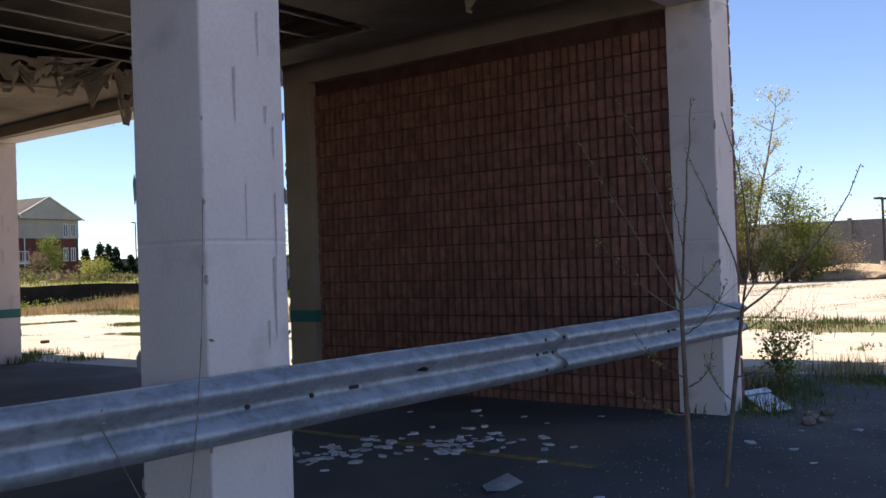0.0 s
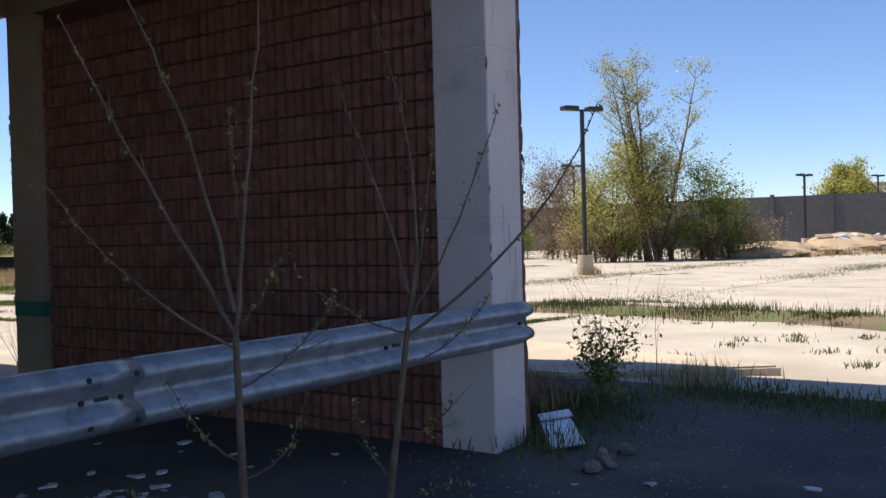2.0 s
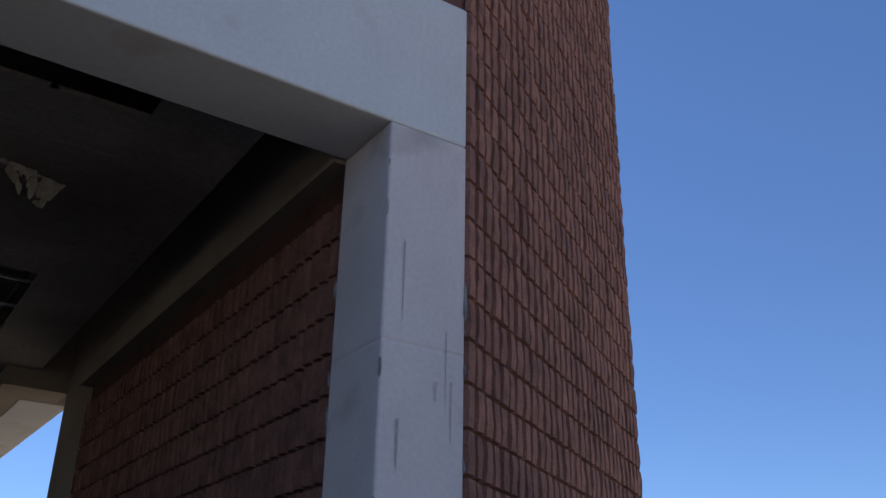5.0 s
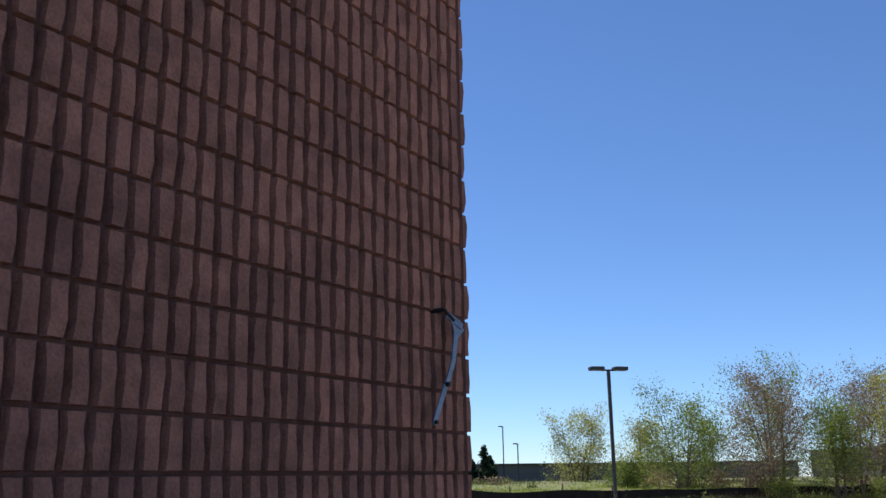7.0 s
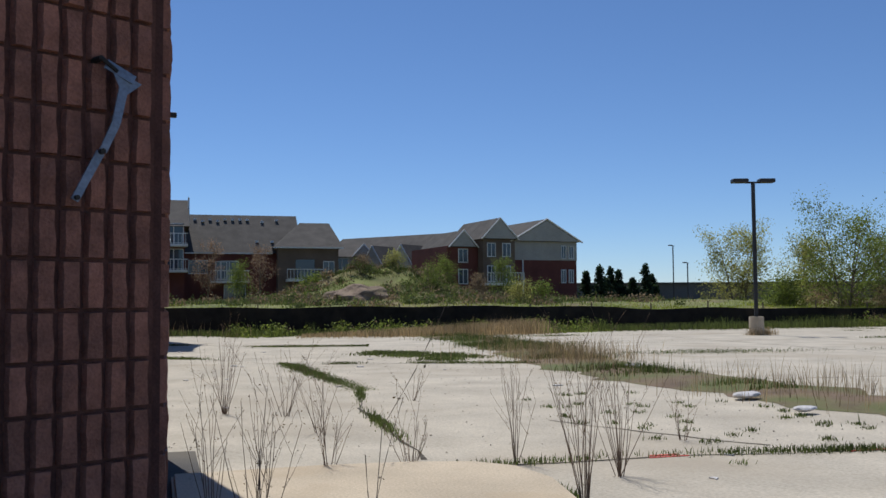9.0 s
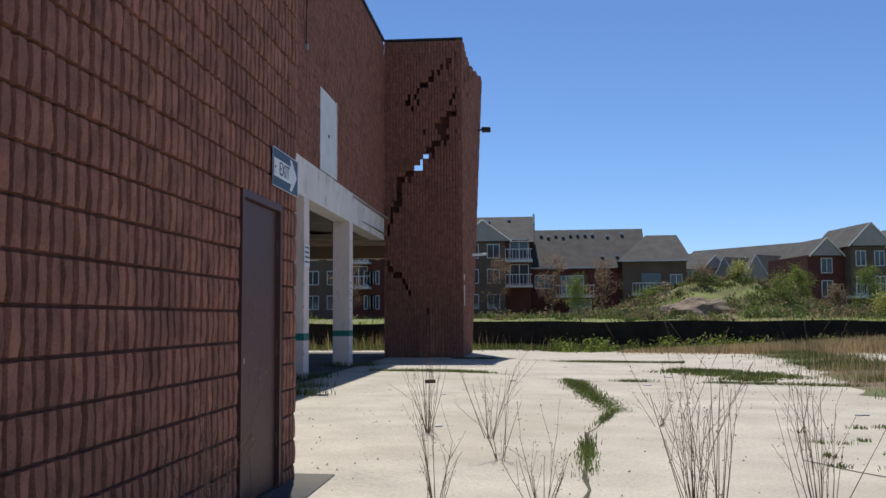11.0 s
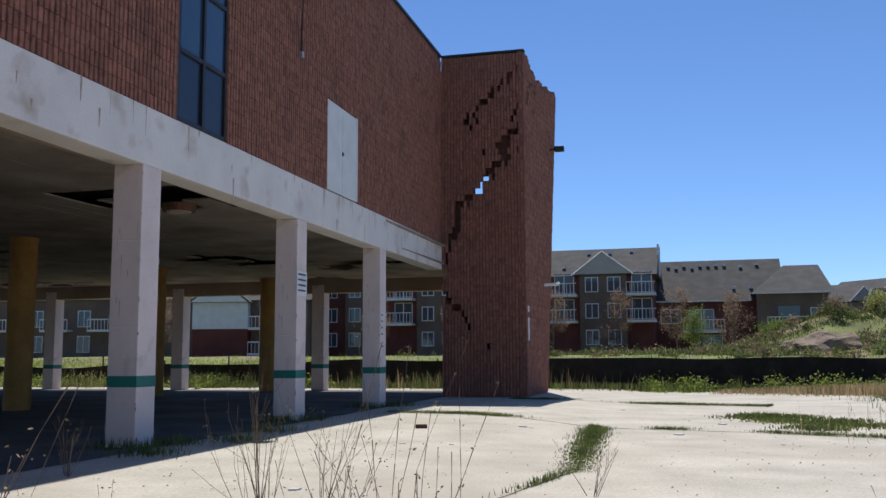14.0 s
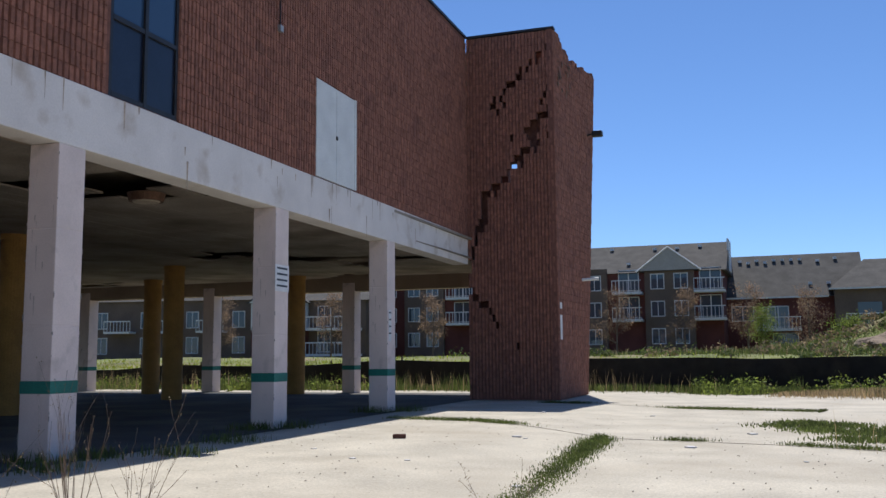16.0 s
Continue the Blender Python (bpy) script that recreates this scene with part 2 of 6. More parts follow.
def rib_mesh(name, length, z0, z1, keep=None, proud=0.034, mat=M_BRICK, shift=0.0, segs=3, seed=3, limit=None):
    """Split-faced brick ribs along local x from shift to length; fronts near y = 0, grooves at y = proud."""
    rng = np.random.RandomState(seed)
    verts, faces = [], []
    cols, rows_ = int((length - shift + 0.02) / RIB), int(round((z1 - z0) / COURSE))
    template = []
    for k in range(segs):
        a, b = k * 4, k * 4 + 4
        template += [(a + 1, a + 2, b + 2, b + 1), (a, a + 1, b + 1, b), (a + 2, a + 3, b + 3, b + 2)]
    e = segs * 4
    template += [(0, 3, 2, 1), (e, e + 1, e + 2, e + 3)]
    for j in range(rows_):
        for i in range(cols):
            xa, xb = i * RIB + shift, i * RIB + shift + 0.074
            if keep and not keep(i, j, (xa + xb) / 2, z0 + (j + 0.5) * COURSE):
                continue
            gap = 0.0075 if segs > 1 else 0.0025
            za, zb = z0 + j * COURSE + gap, z0 + (j + 1) * COURSE - gap
            if limit is not None and zb > limit:
                continue
            dy = rng.uniform(-0.005, 0.004)
            n0 = len(verts)
            jit = rng.uniform(-0.0045, 0.0045, (segs + 1, 4))
            for k in range(segs + 1):
                z, q = za + (zb - za) * k / segs, jit[k]
                inset = 0.004 if segs > 1 and k in (0, segs) else 0.0
                zi = z + (0.003 if k == 0 else -0.003 if k == segs else 0)
                verts += [(xa + q[0] - 0.004, proud, z), (xa + 0.006 + q[0], dy + q[2] + inset, zi), (xb - 0.006 + q[1], dy + q[3] + inset, zi), (xb + q[1] + 0.004, proud, z)]
            faces += [tuple(v + n0 for v in f) for f in template]
    return raw(name, verts, faces, mat)


def backing(length, z0, z1, thick=0.22, holes=()):
    """The wall behind the ribs, with raked joints, and openings cut through it."""
    bm = bmesh.new()
    xs = sorted({0, length, *[h[0] for h in holes], *[h[1] for h in holes]})
    zs = sorted({z0, z1, *[h[2] for h in holes], *[h[3] for h in holes]})
    for a, b in zip(xs, xs[1:]):
        for c, d in zip(zs, zs[1:]):
            if not any(h[0] <= (a + b) / 2 <= h[1] and h[2] <= (c + d) / 2 <= h[3] for h in holes):
                box(bm, a, b, 0.032, thick, c, d)
    return bm


def single_bricks(wall, z0, ia, ib, ja, jb, shift):
    """Bricks of their own in the stretch that the walk passes nearest."""
    kinds = [rib_mesh("brick", RIB, 0, COURSE, None, 0.034, M_BRICK1, seed=20 + k) for k in range(8)]
    rng = random.Random(5)
    for j in range(ja, jb):
        for i in range(ia, ib):
            b = new("brick", rng.choice(kinds))
            b.parent = wall
            b.matrix_basis = pose(i * RIB + shift, rng.uniform(-0.003, 0.002), z0 + j * COURSE, 0, 0, rng.uniform(-0.4, 0.4))


# ---- ground ----
def lot_z(x):
    """The lot lies a little lower than the floor under the building."""
    k = min(1.0, max(0.0, (x - 3.5) / 2.3))
    return -0.075 * k * k * (3 - 2 * k)


R = 1500
bm = bmesh.new()
gxs = [-R] + [3.5 + 0.23 * k for k in range(11)] + [R]
rows = [[bm.verts.new((x, y, -0.012 + lot_z(x))) for x in gxs] for y in (-R, R)]
for k in range(len(gxs) - 1):
    bm.faces.new((rows[0][k], rows[0][k + 1], rows[1][k + 1], rows[1][k]))
structure("ground", bm, M_CONC, "pale cracked concrete parking lot", category="ground")


def sheet(name, pts, z, mat, label, category):
    bm = bmesh.new()
    bm.faces.new([bm.verts.new((x, y, z)) for x, y in pts])
    bmesh.ops.recalc_face_normals(bm, faces=bm.faces)
    for f in bm.faces:
        if f.normal.z < 0:
            f.normal_flip()
    return structure(name, bm, mat, label, category=category)


sheet("pavement_asphalt", [(-60, -30), (2.5, -30), (3.0, -8), (3.25, -2), (3.3, 0.2), (3.4, 1.4), (3.3, 6.3), (0.4, 6.4), (-0.3, 30), (-0.6, 34.6), (-60, 34.6)], -0.004, M_ASPH, "dark worn asphalt under and before the building", "pavement")

# ---- brick tower at the corner ----
A_LEN, A_M = 3.078, pose(0.466, 0, 0, 0, 0, 31.1)
B_M = FACADE @ pose(0, 0, 0, 0, 0, 90)
D0, D1 = 3.10, 4.11                                    # door along face B
wall_a = structure("wall_south_slant", backing(A_LEN, 0, TOP), M_JOINT, "red-brown ribbed brick wall with raked joints", A_M, "wall")
J0, J1, I0 = 4, 18, 11
Z_A, X_A = -0.108, -0.027                            # where courses and ribs begin
part("brick_field", rib_mesh("brick_field", A_LEN, Z_A, TOP, lambda i, j, x, z: not (i >= I0 and J0 <= j < J1), shift=X_A), M_BRICK, wall_a)["kind"] = "stuff"
single_bricks(wall_a, Z_A, I0, int((A_LEN - X_A + 0.02) / RIB), J0, J1, X_A)
wall_b = structure("wall_east_tower", backing(TOWER_S, 0, TOP, holes=((D0, D1, 0, 2.135),)), M_JOINT, "red-brown ribbed brick wall with a steel door", B_M, "wall")
part("brick_field", rib_mesh("brick_field", TOWER_S, Z_A, TOP, lambda i, j, x, z: not (D0 - 0.06 < x < D1 + 0.04 and z < 2.17), shift=0.012), M_BRICK, wall_b)["kind"] = "stuff"
W_M = pose(0.035, 5.42, 0, 0, 0, -90)
wall_w = structure("wall_west_tower", backing(5.0, 0, SOFFIT), M_JOINT, "dark ribbed brick wall under the soffit", W_M, "wall")
part("brick_field", rib_mesh("brick_field", 4.96, Z_A, SOFFIT + 0.1, limit=SOFFIT - 0.02), M_BRICK, wall_w)["kind"] = "stuff"
structure("wall_north_tower", boxes((0.12, 2.98, 5.62, 5.82, 0, TOP)), M_GROOVE, "plain back wall of the brick tower", None, "wall")
structure("tower_roof", boxes((0.3, 2.85, 1.8, 5.6, TOP - 0.3, TOP - 0.05)), M_SLAB, "flat roof of the brick tower", None, "roof")

# steel door in face B
door = thing("door_1", "closed brown steel door with scratched graffiti", "door", B_M, kind="structure")
fr = boxes((D0, D0 + 0.05, 0.0, 0.12, 0, 2.135), (D1 - 0.05, D1, 0.0, 0.12, 0, 2.135), (D0 + 0.05, D1 - 0.05, 0.0, 0.12, 2.085, 2.135))
part("door_frame", fr, M_DOOR, door)
part("door_leaf", rounded(boxes((D0 + 0.055, D1 - 0.055, 0.035, 0.08, 0.01, 2.08)), 0.004), M_DOOR, door)
for z in (0.35, 1.05, 1.8):
    part("hinge", tubes(((D1 - 0.052, 0.03, z - 0.06), (D1 - 0.052, 0.03, z + 0.06), 0.012, 0.012)), M_DOOR, door)
part("lock", tubes(((D0 + 0.13, 0.036, 0.98), (D0 + 0.13, 0.022, 0.98), 0.022, 0.02), sides=14), M_STEEL, door, "round metal lock cylinder")
rng = random.Random(4)
bm = bmesh.new()
for k in range(5):
    x = D0 + 0.3 + k * 0.1
    tube(bm, (x, 0.033, 1.42 - 0.02 * k), (x - 0.015, 0.033, 1.22 + 0.04 * k), 0.0025, 0.0015, 4)
for k in range(26):
    a, x, z = rng.uniform(0, 6.3), D0 + rng.uniform(0.25, 0.75), rng.choice((rng.uniform(0.7, 1.0), rng.uniform(1.15, 1.4)))
    tube(bm, (x, 0.033, z), (x + 0.07 * math.cos(a), 0.033, z + 0.07 * math.sin(a)), 0.002, 0.0015, 4)
part("scratched_graffiti", bm, M_SCRATCH, door, "pale scratched scrawl")


def lettering(body, size, m, mat, parent, name="lettering"):
    c = bpy.data.curves.new(name, "FONT")
    c.body, c.size, c.extrude, c.align_x, c.align_y = body, size, 0.0008, "CENTER", "CENTER"
    tmp = bpy.data.objects.new(name, c)
    me = bpy.data.meshes.new_from_object(tmp)
    bpy.data.objects.remove(tmp)
    me.materials.append(mat)
    ob = new(name, me)
    ob.parent, ob.matrix_basis = parent, m
    return ob


# exit sign
sg = thing("exit_sign", "dark blue exit sign with a white arrow on the brick wall", "sign", B_M @ pose(4.157, -0.012, 2.40, 90, 0, 0))
part("plate", rounded(boxes((-0.385, 0.385, -0.15, 0.15, -0.004, 0.0)), 0.0015, 1), M_SIGNB, sg)
part("border", boxes((-0.38, 0.38, 0.142, 0.147, 0, 0.001), (-0.38, 0.38, -0.147, -0.142, 0, 0.001), (-0.38, -0.375, -0.142, 0.142, 0, 0.001), (0.375, 0.38, -0.142, 0.142, 0, 0.001)), M_WHITE, sg)
bm = bmesh.new()
bm.faces.new([bm.verts.new((x, y, 0.0015)) for x, y in ((-0.345, -0.07), (0.16, -0.07), (0.12, -0.125), (0.18, -0.125), (0.345, 0), (0.18, 0.125), (0.12, 0.125), (0.16, 0.07), (-0.345, 0.07))])
part("arrow", bm, M_WHITE, sg, "white arrow")
lettering("EXIT", 0.145, pose(-0.05, 0, 0.003), M_SIGNB, sg)
for x in (-0.31, 0.35):
    part("screw", tubes(((x, 0, 0.001), (x, 0, 0.005), 0.008, 0.008)), M_BOLT, sg)

# bent bracket on the slanted wall
br = thing("wall_bracket", "bent blue-grey steel bracket hanging on the brick wall", "bracket", A_M @ pose(A_LEN - 0.34, 0, 2.335))
part("hook", tubes(((0, 0.02, 0), (-0.0, -0.05, 0.0), 0.014, 0.012), ((0, -0.05, 0), (0.06, -0.07, -0.05), 0.01, 0.008)), M_BOLT, br)
bm = bmesh.new()
for a, b, w in (((0.02, -0.05, -0.02), (0.13, -0.075, -0.075), 0.02), ((0.1, -0.06, -0.07), (0.06, -0.06, -0.26), 0.02), ((0.06, -0.06, -0.26), (0.01, -0.05, -0.38), 0.018), ((0.0, -0.05, -0.385), (-0.1, -0.04, -0.585), 0.018)):
    a, b = Vector(a), Vector(b)
    d = (b - a).normalized()
    s = d.cross(Vector((0, 1, 0))).normalized() * w
    t = Vector((0, 0.004, 0))
    q = [bm.verts.new(p) for p in (a - s - t, b - s * 0.9 - t, b + s * 0.9 - t, a + s - t, a - s + t, b - s * 0.9 + t, b + s * 0.9 + t, a + s + t)]
    for f in ((0, 1, 2, 3), (7, 6, 5, 4), (0, 4, 5, 1), (1, 5, 6, 2), (2, 6, 7, 3), (3, 7, 4, 0)):
        bm.faces.new([q[i] for i in f])
v = [bm.verts.new(p) for p in ((0.03, -0.064, -0.03), (0.17, -0.066, -0.085), (0.09, -0.064, -0.15))]
bm.faces.new(v)
part("strap", bm, material("bracket paint", (0.2, 0.25, 0.33), 0.12, 0.5, 12, 60, 0.1, metal=0.3), br)
part("bolt", tubes(((0.0, -0.04, -0.383), (0.0, -0.075, -0.383), 0.012, 0.012)), M_BOLT, br)
part("bolt", tubes(((-0.095, -0.03, -0.575), (-0.095, -0.06, -0.575), 0.01, 0.01)), M_BOLT, br)


# ---- stilts: columns and beams ----
M_STREAK = material("rain streak", (0.52, 0.44, 0.4), 0.1, 0.85, 8, 40, 0.1)
M_CHIP = material("chipped concrete", (0.33, 0.3, 0.265), 0.2, 0.9, 9, 60, 0.5)


def column(m, w=0.46, d=0.46, mat=M_PAINT):
    c = thing("column", "pale painted square concrete column with a green band", "column", m, "stilt columns", "structure")
    rg = random.Random(int(m.translation.x * 7 + m.translation.y * 13))
    seams = (0.0, 1.646, 2.852, SOFFIT)
    for a, b in zip(seams, seams[1:]):
        part("shaft", rounded(boxes((0, w, 0, d, a + (0.0012 if a else -0.05), b - 0.0012)), 0.012, 2), mat, c)
    part("core", boxes((0.004, w - 0.004, 0.004, d - 0.004, 1.6, 2.9)), mat, c)
    part("green_band", boxes((-0.003, w + 0.003, -0.003, d + 0.003, 0.81, 0.965)), M_BAND, c, "dark green painted band")
    bm = bmesh.new()
    for k in range(46):                                 # chipped arrises
        z, r = rg.uniform(0.05, 3.8), rg.uniform(0.008, 0.03) * rg.uniform(0.5, 1.0)
        cx, cy = rg.choice(((0, 0), (w, 0), (0, d), (w, d)))
        bmesh.ops.create_icosphere(bm, subdivisions=1, radius=r, matrix=Matrix.Translation((cx, cy, z)) @ Matrix.Diagonal((rg.uniform(0.3, 0.6), rg.uniform(0.3, 0.6), rg.uniform(1.0, 3.0), 1)))
    for v in bm.verts:
        v.co += Vector((rg.uniform(-1, 1), rg.uniform(-1, 1), rg.uniform(-1, 1))) * 0.003
    part("chips", bm, M_CHIP, c, "chipped bare concrete")["kind"] = "stuff"
    bm = bmesh.new()
    for k in range(9):                                  # thin rain streaks on the south face
        x, z, ln, wd_ = rg.uniform(0.04, w - 0.04), rg.uniform(0.8, 3.7), rg.uniform(0.08, 0.4), rg.uniform(0.003, 0.012)
        bm.faces.new([bm.verts.new(p) for p in ((x - wd_, -0.0025, z), (x + wd_, -0.0025, z + 0.01), (x + wd_ * 0.4, -0.0025, z - ln), (x - wd_ * 0.3, -0.0025, z - ln * 0.9))])
    part("streaks", bm, M_STREAK, c, "grey rain streaks")["kind"] = "stuff"
    return c


first = column(pose(-5.873, 0, 0), 0.485, 0.53)
for x in (-11.7, -17.5, -23.4):
    copy_thing(first, pose(x, 0, 0))
column(pose(0, 0, 0), 0.43, 0.46)
# same pale column as the rest; the tan paints its shade in
back_col = column(pose(-0.06, 5.40, 0), 0.46, 0.48, M_TAN_SHADE)
east = column(FACADE @ pose(FRONT_U - 0.46, 11.456, 0), 0.46, 0.48, M_PAINT)
for s in (16.92, 22.12):
    copy_thing(east, FACADE @ pose(FRONT_U - 0.46, s, 0))
for x, y in ((-6.8, 34.4), (-12.75, 34.4), (-18.65, 34.4), (-24.5, 34.4), (-30.4, 34.4)):
    copy_thing(first, pose(x, y, 0))
for x, y in ((-30, 13), (-30, 24)):
    copy_thing(first, pose(x, y, 0))

for k, (x, y) in enumerate(((-8.34, 20.6), (-9.6, 28.3), (-7.9, 33.0), (-13.4, 32.2), (-20.5, 29.0), (-20.5, 20.5), (-9.0, 11.5), (-20.5, 11.5))):
    c = thing("round_column", "round concrete column painted dull ochre yellow", "column", pose(x, y, 0), "round columns", "structure")
    bm = bmesh.new()
    tube(bm, (0, 0, 0), (0, 0, 4.15), 0.31, 0.31, 28)
    part("shaft", bm, M_YELLOW, c)
    part("collar", tubes(((0, 0, 4.0), (0, 0, 4.12), 0.33, 0.33), sides=28), M_YELLOW, c)

beam_s = structure("beam_south", rounded(boxes((-34, 0.43, 0.0, 0.46, SOFFIT, BEAM_TOP)), 0.012, 2), M_PAINT_W, "white painted concrete edge beam with rust streaks", None, "beam")
beam_e = structure("beam_east", rounded(boxes((FRONT_U - 0.46, FRONT_U, TOWER_S + 0.2, WING_S0 - 0.02, SOFFIT, BEAM_TOP)), 0.012, 2), M_PAINT_W, "white painted concrete edge beam with rust streaks", FACADE, "beam")
# the tan darkens the tower beam's paint to stand for shade there
structure("beam_tower", boxes((-0.055, 0.395, 0.47, 5.885, SOFFIT - 0.02, BEAM_TOP - 0.02), (-0.62, -0.08, 5.88, 13.1, SOFFIT + 0.01, BEAM_TOP - 0.02), (-0.08, -0.05, 5.885, 6.6, SOFFIT + 0.01, BEAM_TOP - 0.02)), M_TAN_SHADE, "concrete beam over the dark brick wall", None, "beam")
structure("beam_north", boxes((-34, -0.48, 34.42, 34.9, SOFFIT - 0.3, BEAM_TOP)), M_TAN_SHADE, "brown concrete edge beam at the back", None, "beam")
structure("beam_west", boxes((-30, -29.5, 0.5, 34.4, SOFFIT, BEAM_TOP)), M_PAINT, "painted concrete edge beam", None, "beam")

# rust streaks and chips on the east beam
rg = random.Random(9)
bm = bmesh.new()
for k in range(46):
    s = rg.uniform(7, 28)
    z1 = rg.choice((BEAM_TOP, BEAM_TOP, rg.uniform(4.2, 4.7)))
    ln, w = rg.uniform(0.1, 0.5), rg.uniform(0.006, 0.03)
    bm.faces.new([bm.verts.new(p) for p in ((FRONT_U + 0.003, s - w, z1), (FRONT_U + 0.003, s + w, z1), (FRONT_U + 0.003, s + w * 0.3, z1 - ln), (FRONT_U + 0.003, s - w * 0.3, z1 - ln))])
part("rust_streaks", bm, material("rust streak", (0.46, 0.37, 0.28), 0.2, 0.85, 8, 40, 0.1), beam_e, "brown rust streaks")["kind"] = "stuff"

# ---- upper storey ----
UP_M = FACADE @ pose(FRONT_U, 0, 0, 0, 0, 90)
W0, W1 = 12.36, 13.92
P0, P1 = 18.48, 20.32
S_START = TOWER_S
wins = ((W0, W1, 4.79, 9.9), (P0, P1, 4.79, 6.79))
up = structure("wall_east_upper", backing(WING_S0, BEAM_TOP, TOP, holes=wins), M_GROOVE, "red-brown ribbed brick upper wall", UP_M, "wall")


def keep_up(i, j, x, z):
    return x > TOWER_S and not any(a - 0.05 < x < b + 0.02 and c - 0.02 < z < d for a, b, c, d in wins)


part("brick_field", rib_mesh("brick_field", WING_S0, BEAM_TOP, TOP, keep_up, segs=1, limit=TOP + 0.02), M_BRICK, up)["kind"] = "stuff"
structure("wall_south_upper", boxes((-34, 0.43, 0.03, 0.25, BEAM_TOP, TOP)), M_GROOVE, "red-brown brick upper wall", None, "wall")
structure("coping", boxes((FRONT_U - 0.3, FRONT_U + 0.03, TOWER_S, WING_S0, TOP, TOP + 0.07)), M_BLACK, "dark metal roof coping", FACADE, "trim")
structure("roof", boxes((-33.7, -0.6, 0.3, 34.5, TOP - 0.45, TOP - 0.25), (-0.6, 0.02, 0.3, 6.1, TOP - 0.45, TOP - 0.25), (-0.6, -0.2, 6.1, 14, TOP - 0.45, TOP - 0.25), (-0.6, -0.42, 14, 24, TOP - 0.45, TOP - 0.25)), M_SLAB, "flat roof of the abandoned building", None, "roof")
structure("wall_north_upper", boxes((-34, -0.5, 34.5, 34.8, BEAM_TOP, TOP)), M_GROOVE, "brick upper wall at the back", None, "wall")
structure("wall_west_upper", boxes((-34, -33.7, 0.3, 34.5, BEAM_TOP, TOP)), M_GROOVE, "brick upper wall", None, "wall")

win = thing("window_1", "tall dark aluminium window with blue reflecting panes", "window", UP_M, kind="structure")
part("window_frame", boxes((W0, W0 + 0.06, 0.03, 0.12, 4.79, 9.9), (W1 - 0.06, W1, 0.03, 0.12, 4.79, 9.9), ((W0 + W1) / 2 - 0.035, (W0 + W1) / 2 + 0.035, 0.02, 0.12, 4.79, 9.9),
                           *[(W0 + 0.06, W1 - 0.06, 0.026, 0.118, z, z + 0.07) for z in (4.79, 5.88, 7.03, 8.2, 9.3)]), M_BLACK, win)
for z0_, z1_ in ((4.86, 5.88), (5.95, 7.03), (7.1, 8.2), (8.27, 9.3), (9.37, 9.9)):
    for xa, xb in ((W0 + 0.06, (W0 + W1) / 2 - 0.035), ((W0 + W1) / 2 + 0.035, W1 - 0.06)):
        part("pane", boxes((xa, xb, 0.06, 0.07, z0_, z1_)), M_SPANDREL if z0_ < 5 else M_GLASS, win, "opaque dark panel" if z0_ < 5 else "")
wd = thing("door_2", "white boarded upper double door in the brick wall", "door", UP_M, kind="structure")
mid = (P0 + P1) / 2
for xa, xb in ((P0 + 0.01, mid - 0.006), (mid + 0.006, P1 - 0.01)):
    part("leaf", rounded(boxes((xa, xb, 0.0, 0.05, 4.80, 6.78)), 0.006, 1), M_WPANEL, wd)
part("handle", boxes((mid - 0.03, mid + 0.03, -0.02, 0.0, 5.7, 5.78)), M_BOLT, wd)
part("cover_strip", boxes((P1 - 0.03, P1 + 0.05, -0.012, 0.03, 4.80, 6.79)), M_WPANEL, wd)

fl = thing("flood_lamp", "dark floodlight on a bracket with a loose cable", "lamp", UP_M @ pose(17.05, 0, 8.62))
part("arm", tubes(((0, 0.02, 0), (0, -0.25, 0.02), 0.03, 0.025)), M_BLACK, fl)
part("housing", rounded(boxes((-0.16, 0.16, -0.5, -0.2, -0.14, 0.14)), 0.04, 2), M_BLACK, fl)
part("lens", boxes((-0.13, 0.13, -0.512, -0.498, -0.11, 0.11)), M_WHITE, fl, "pale lamp glass")
part("cable", tubes(((0, -0.02, -0.05), (-0.08, -0.015, -0.7), 0.012, 0.012), ((-0.08, -0.015, -0.7), (-0.1, -0.02, -1.3), 0.012, 0.012)), M_BLACK, fl)
part("junction_box", boxes((-0.16, -0.04, -0.06, 0.0, -1.42, -1.3)), M_STEEL, fl)

# ---- cracked wing at the far end ----
WN_M = FACADE @ pose(FRONT_U, WING_S0, 0)
WLEN = WING_U - FRONT_U


def stairs(*pts):
    cells = set()
    for (xa, za), (xb, zb) in zip(pts, pts[1:]):
        n = int(max(abs(xb - xa) / RIB, abs(zb - za) / COURSE) * 3) + 1
        for k in range(n + 1):
            cells.add((int((xa + (xb - xa) * k / n - FRONT_U) / RIB), int((za + (zb - za) * k / n) / COURSE)))
    return cells


main_crack = stairs((-2.9, 3.88), (-2.8, 4.15), (-2.63, 4.98), (-2.45, 5.2), (-2.45, 5.9), (-1.8, 6.39), (-1.57, 6.77), (-1.05, 7.28), (-0.79, 7.46), (-1.16, 7.8), (-0.61, 8.2), (-0.3, 8.58))
fine_crack = {c for c in stairs((-2.18, 8.61), (-1.61, 9.16), (-1.09, 9.7), (-0.48, 10.18)) if (c[0] + c[1]) % 4} | {c for c in stairs((-2.92, 3.16), (-2.4, 2.65), (-1.9, 2.06), (-1.41, 1.33)) if (c[0] + c[1]) % 3 == 0 or c[1] > 12}
wide = main_crack | {(i, j - 1) for i, j in main_crack if i % 4 == 0} | {(i + 1, j) for i, j in main_crack if j in (24, 25, 26, 27, 28)}
extra_ = {(24, 44), (13, 37), (24, 37), (21, 38), (22, 42), (23, 43), (19, 39), (9, 41), (11, 42)}
gone = wide | fine_crack | extra_
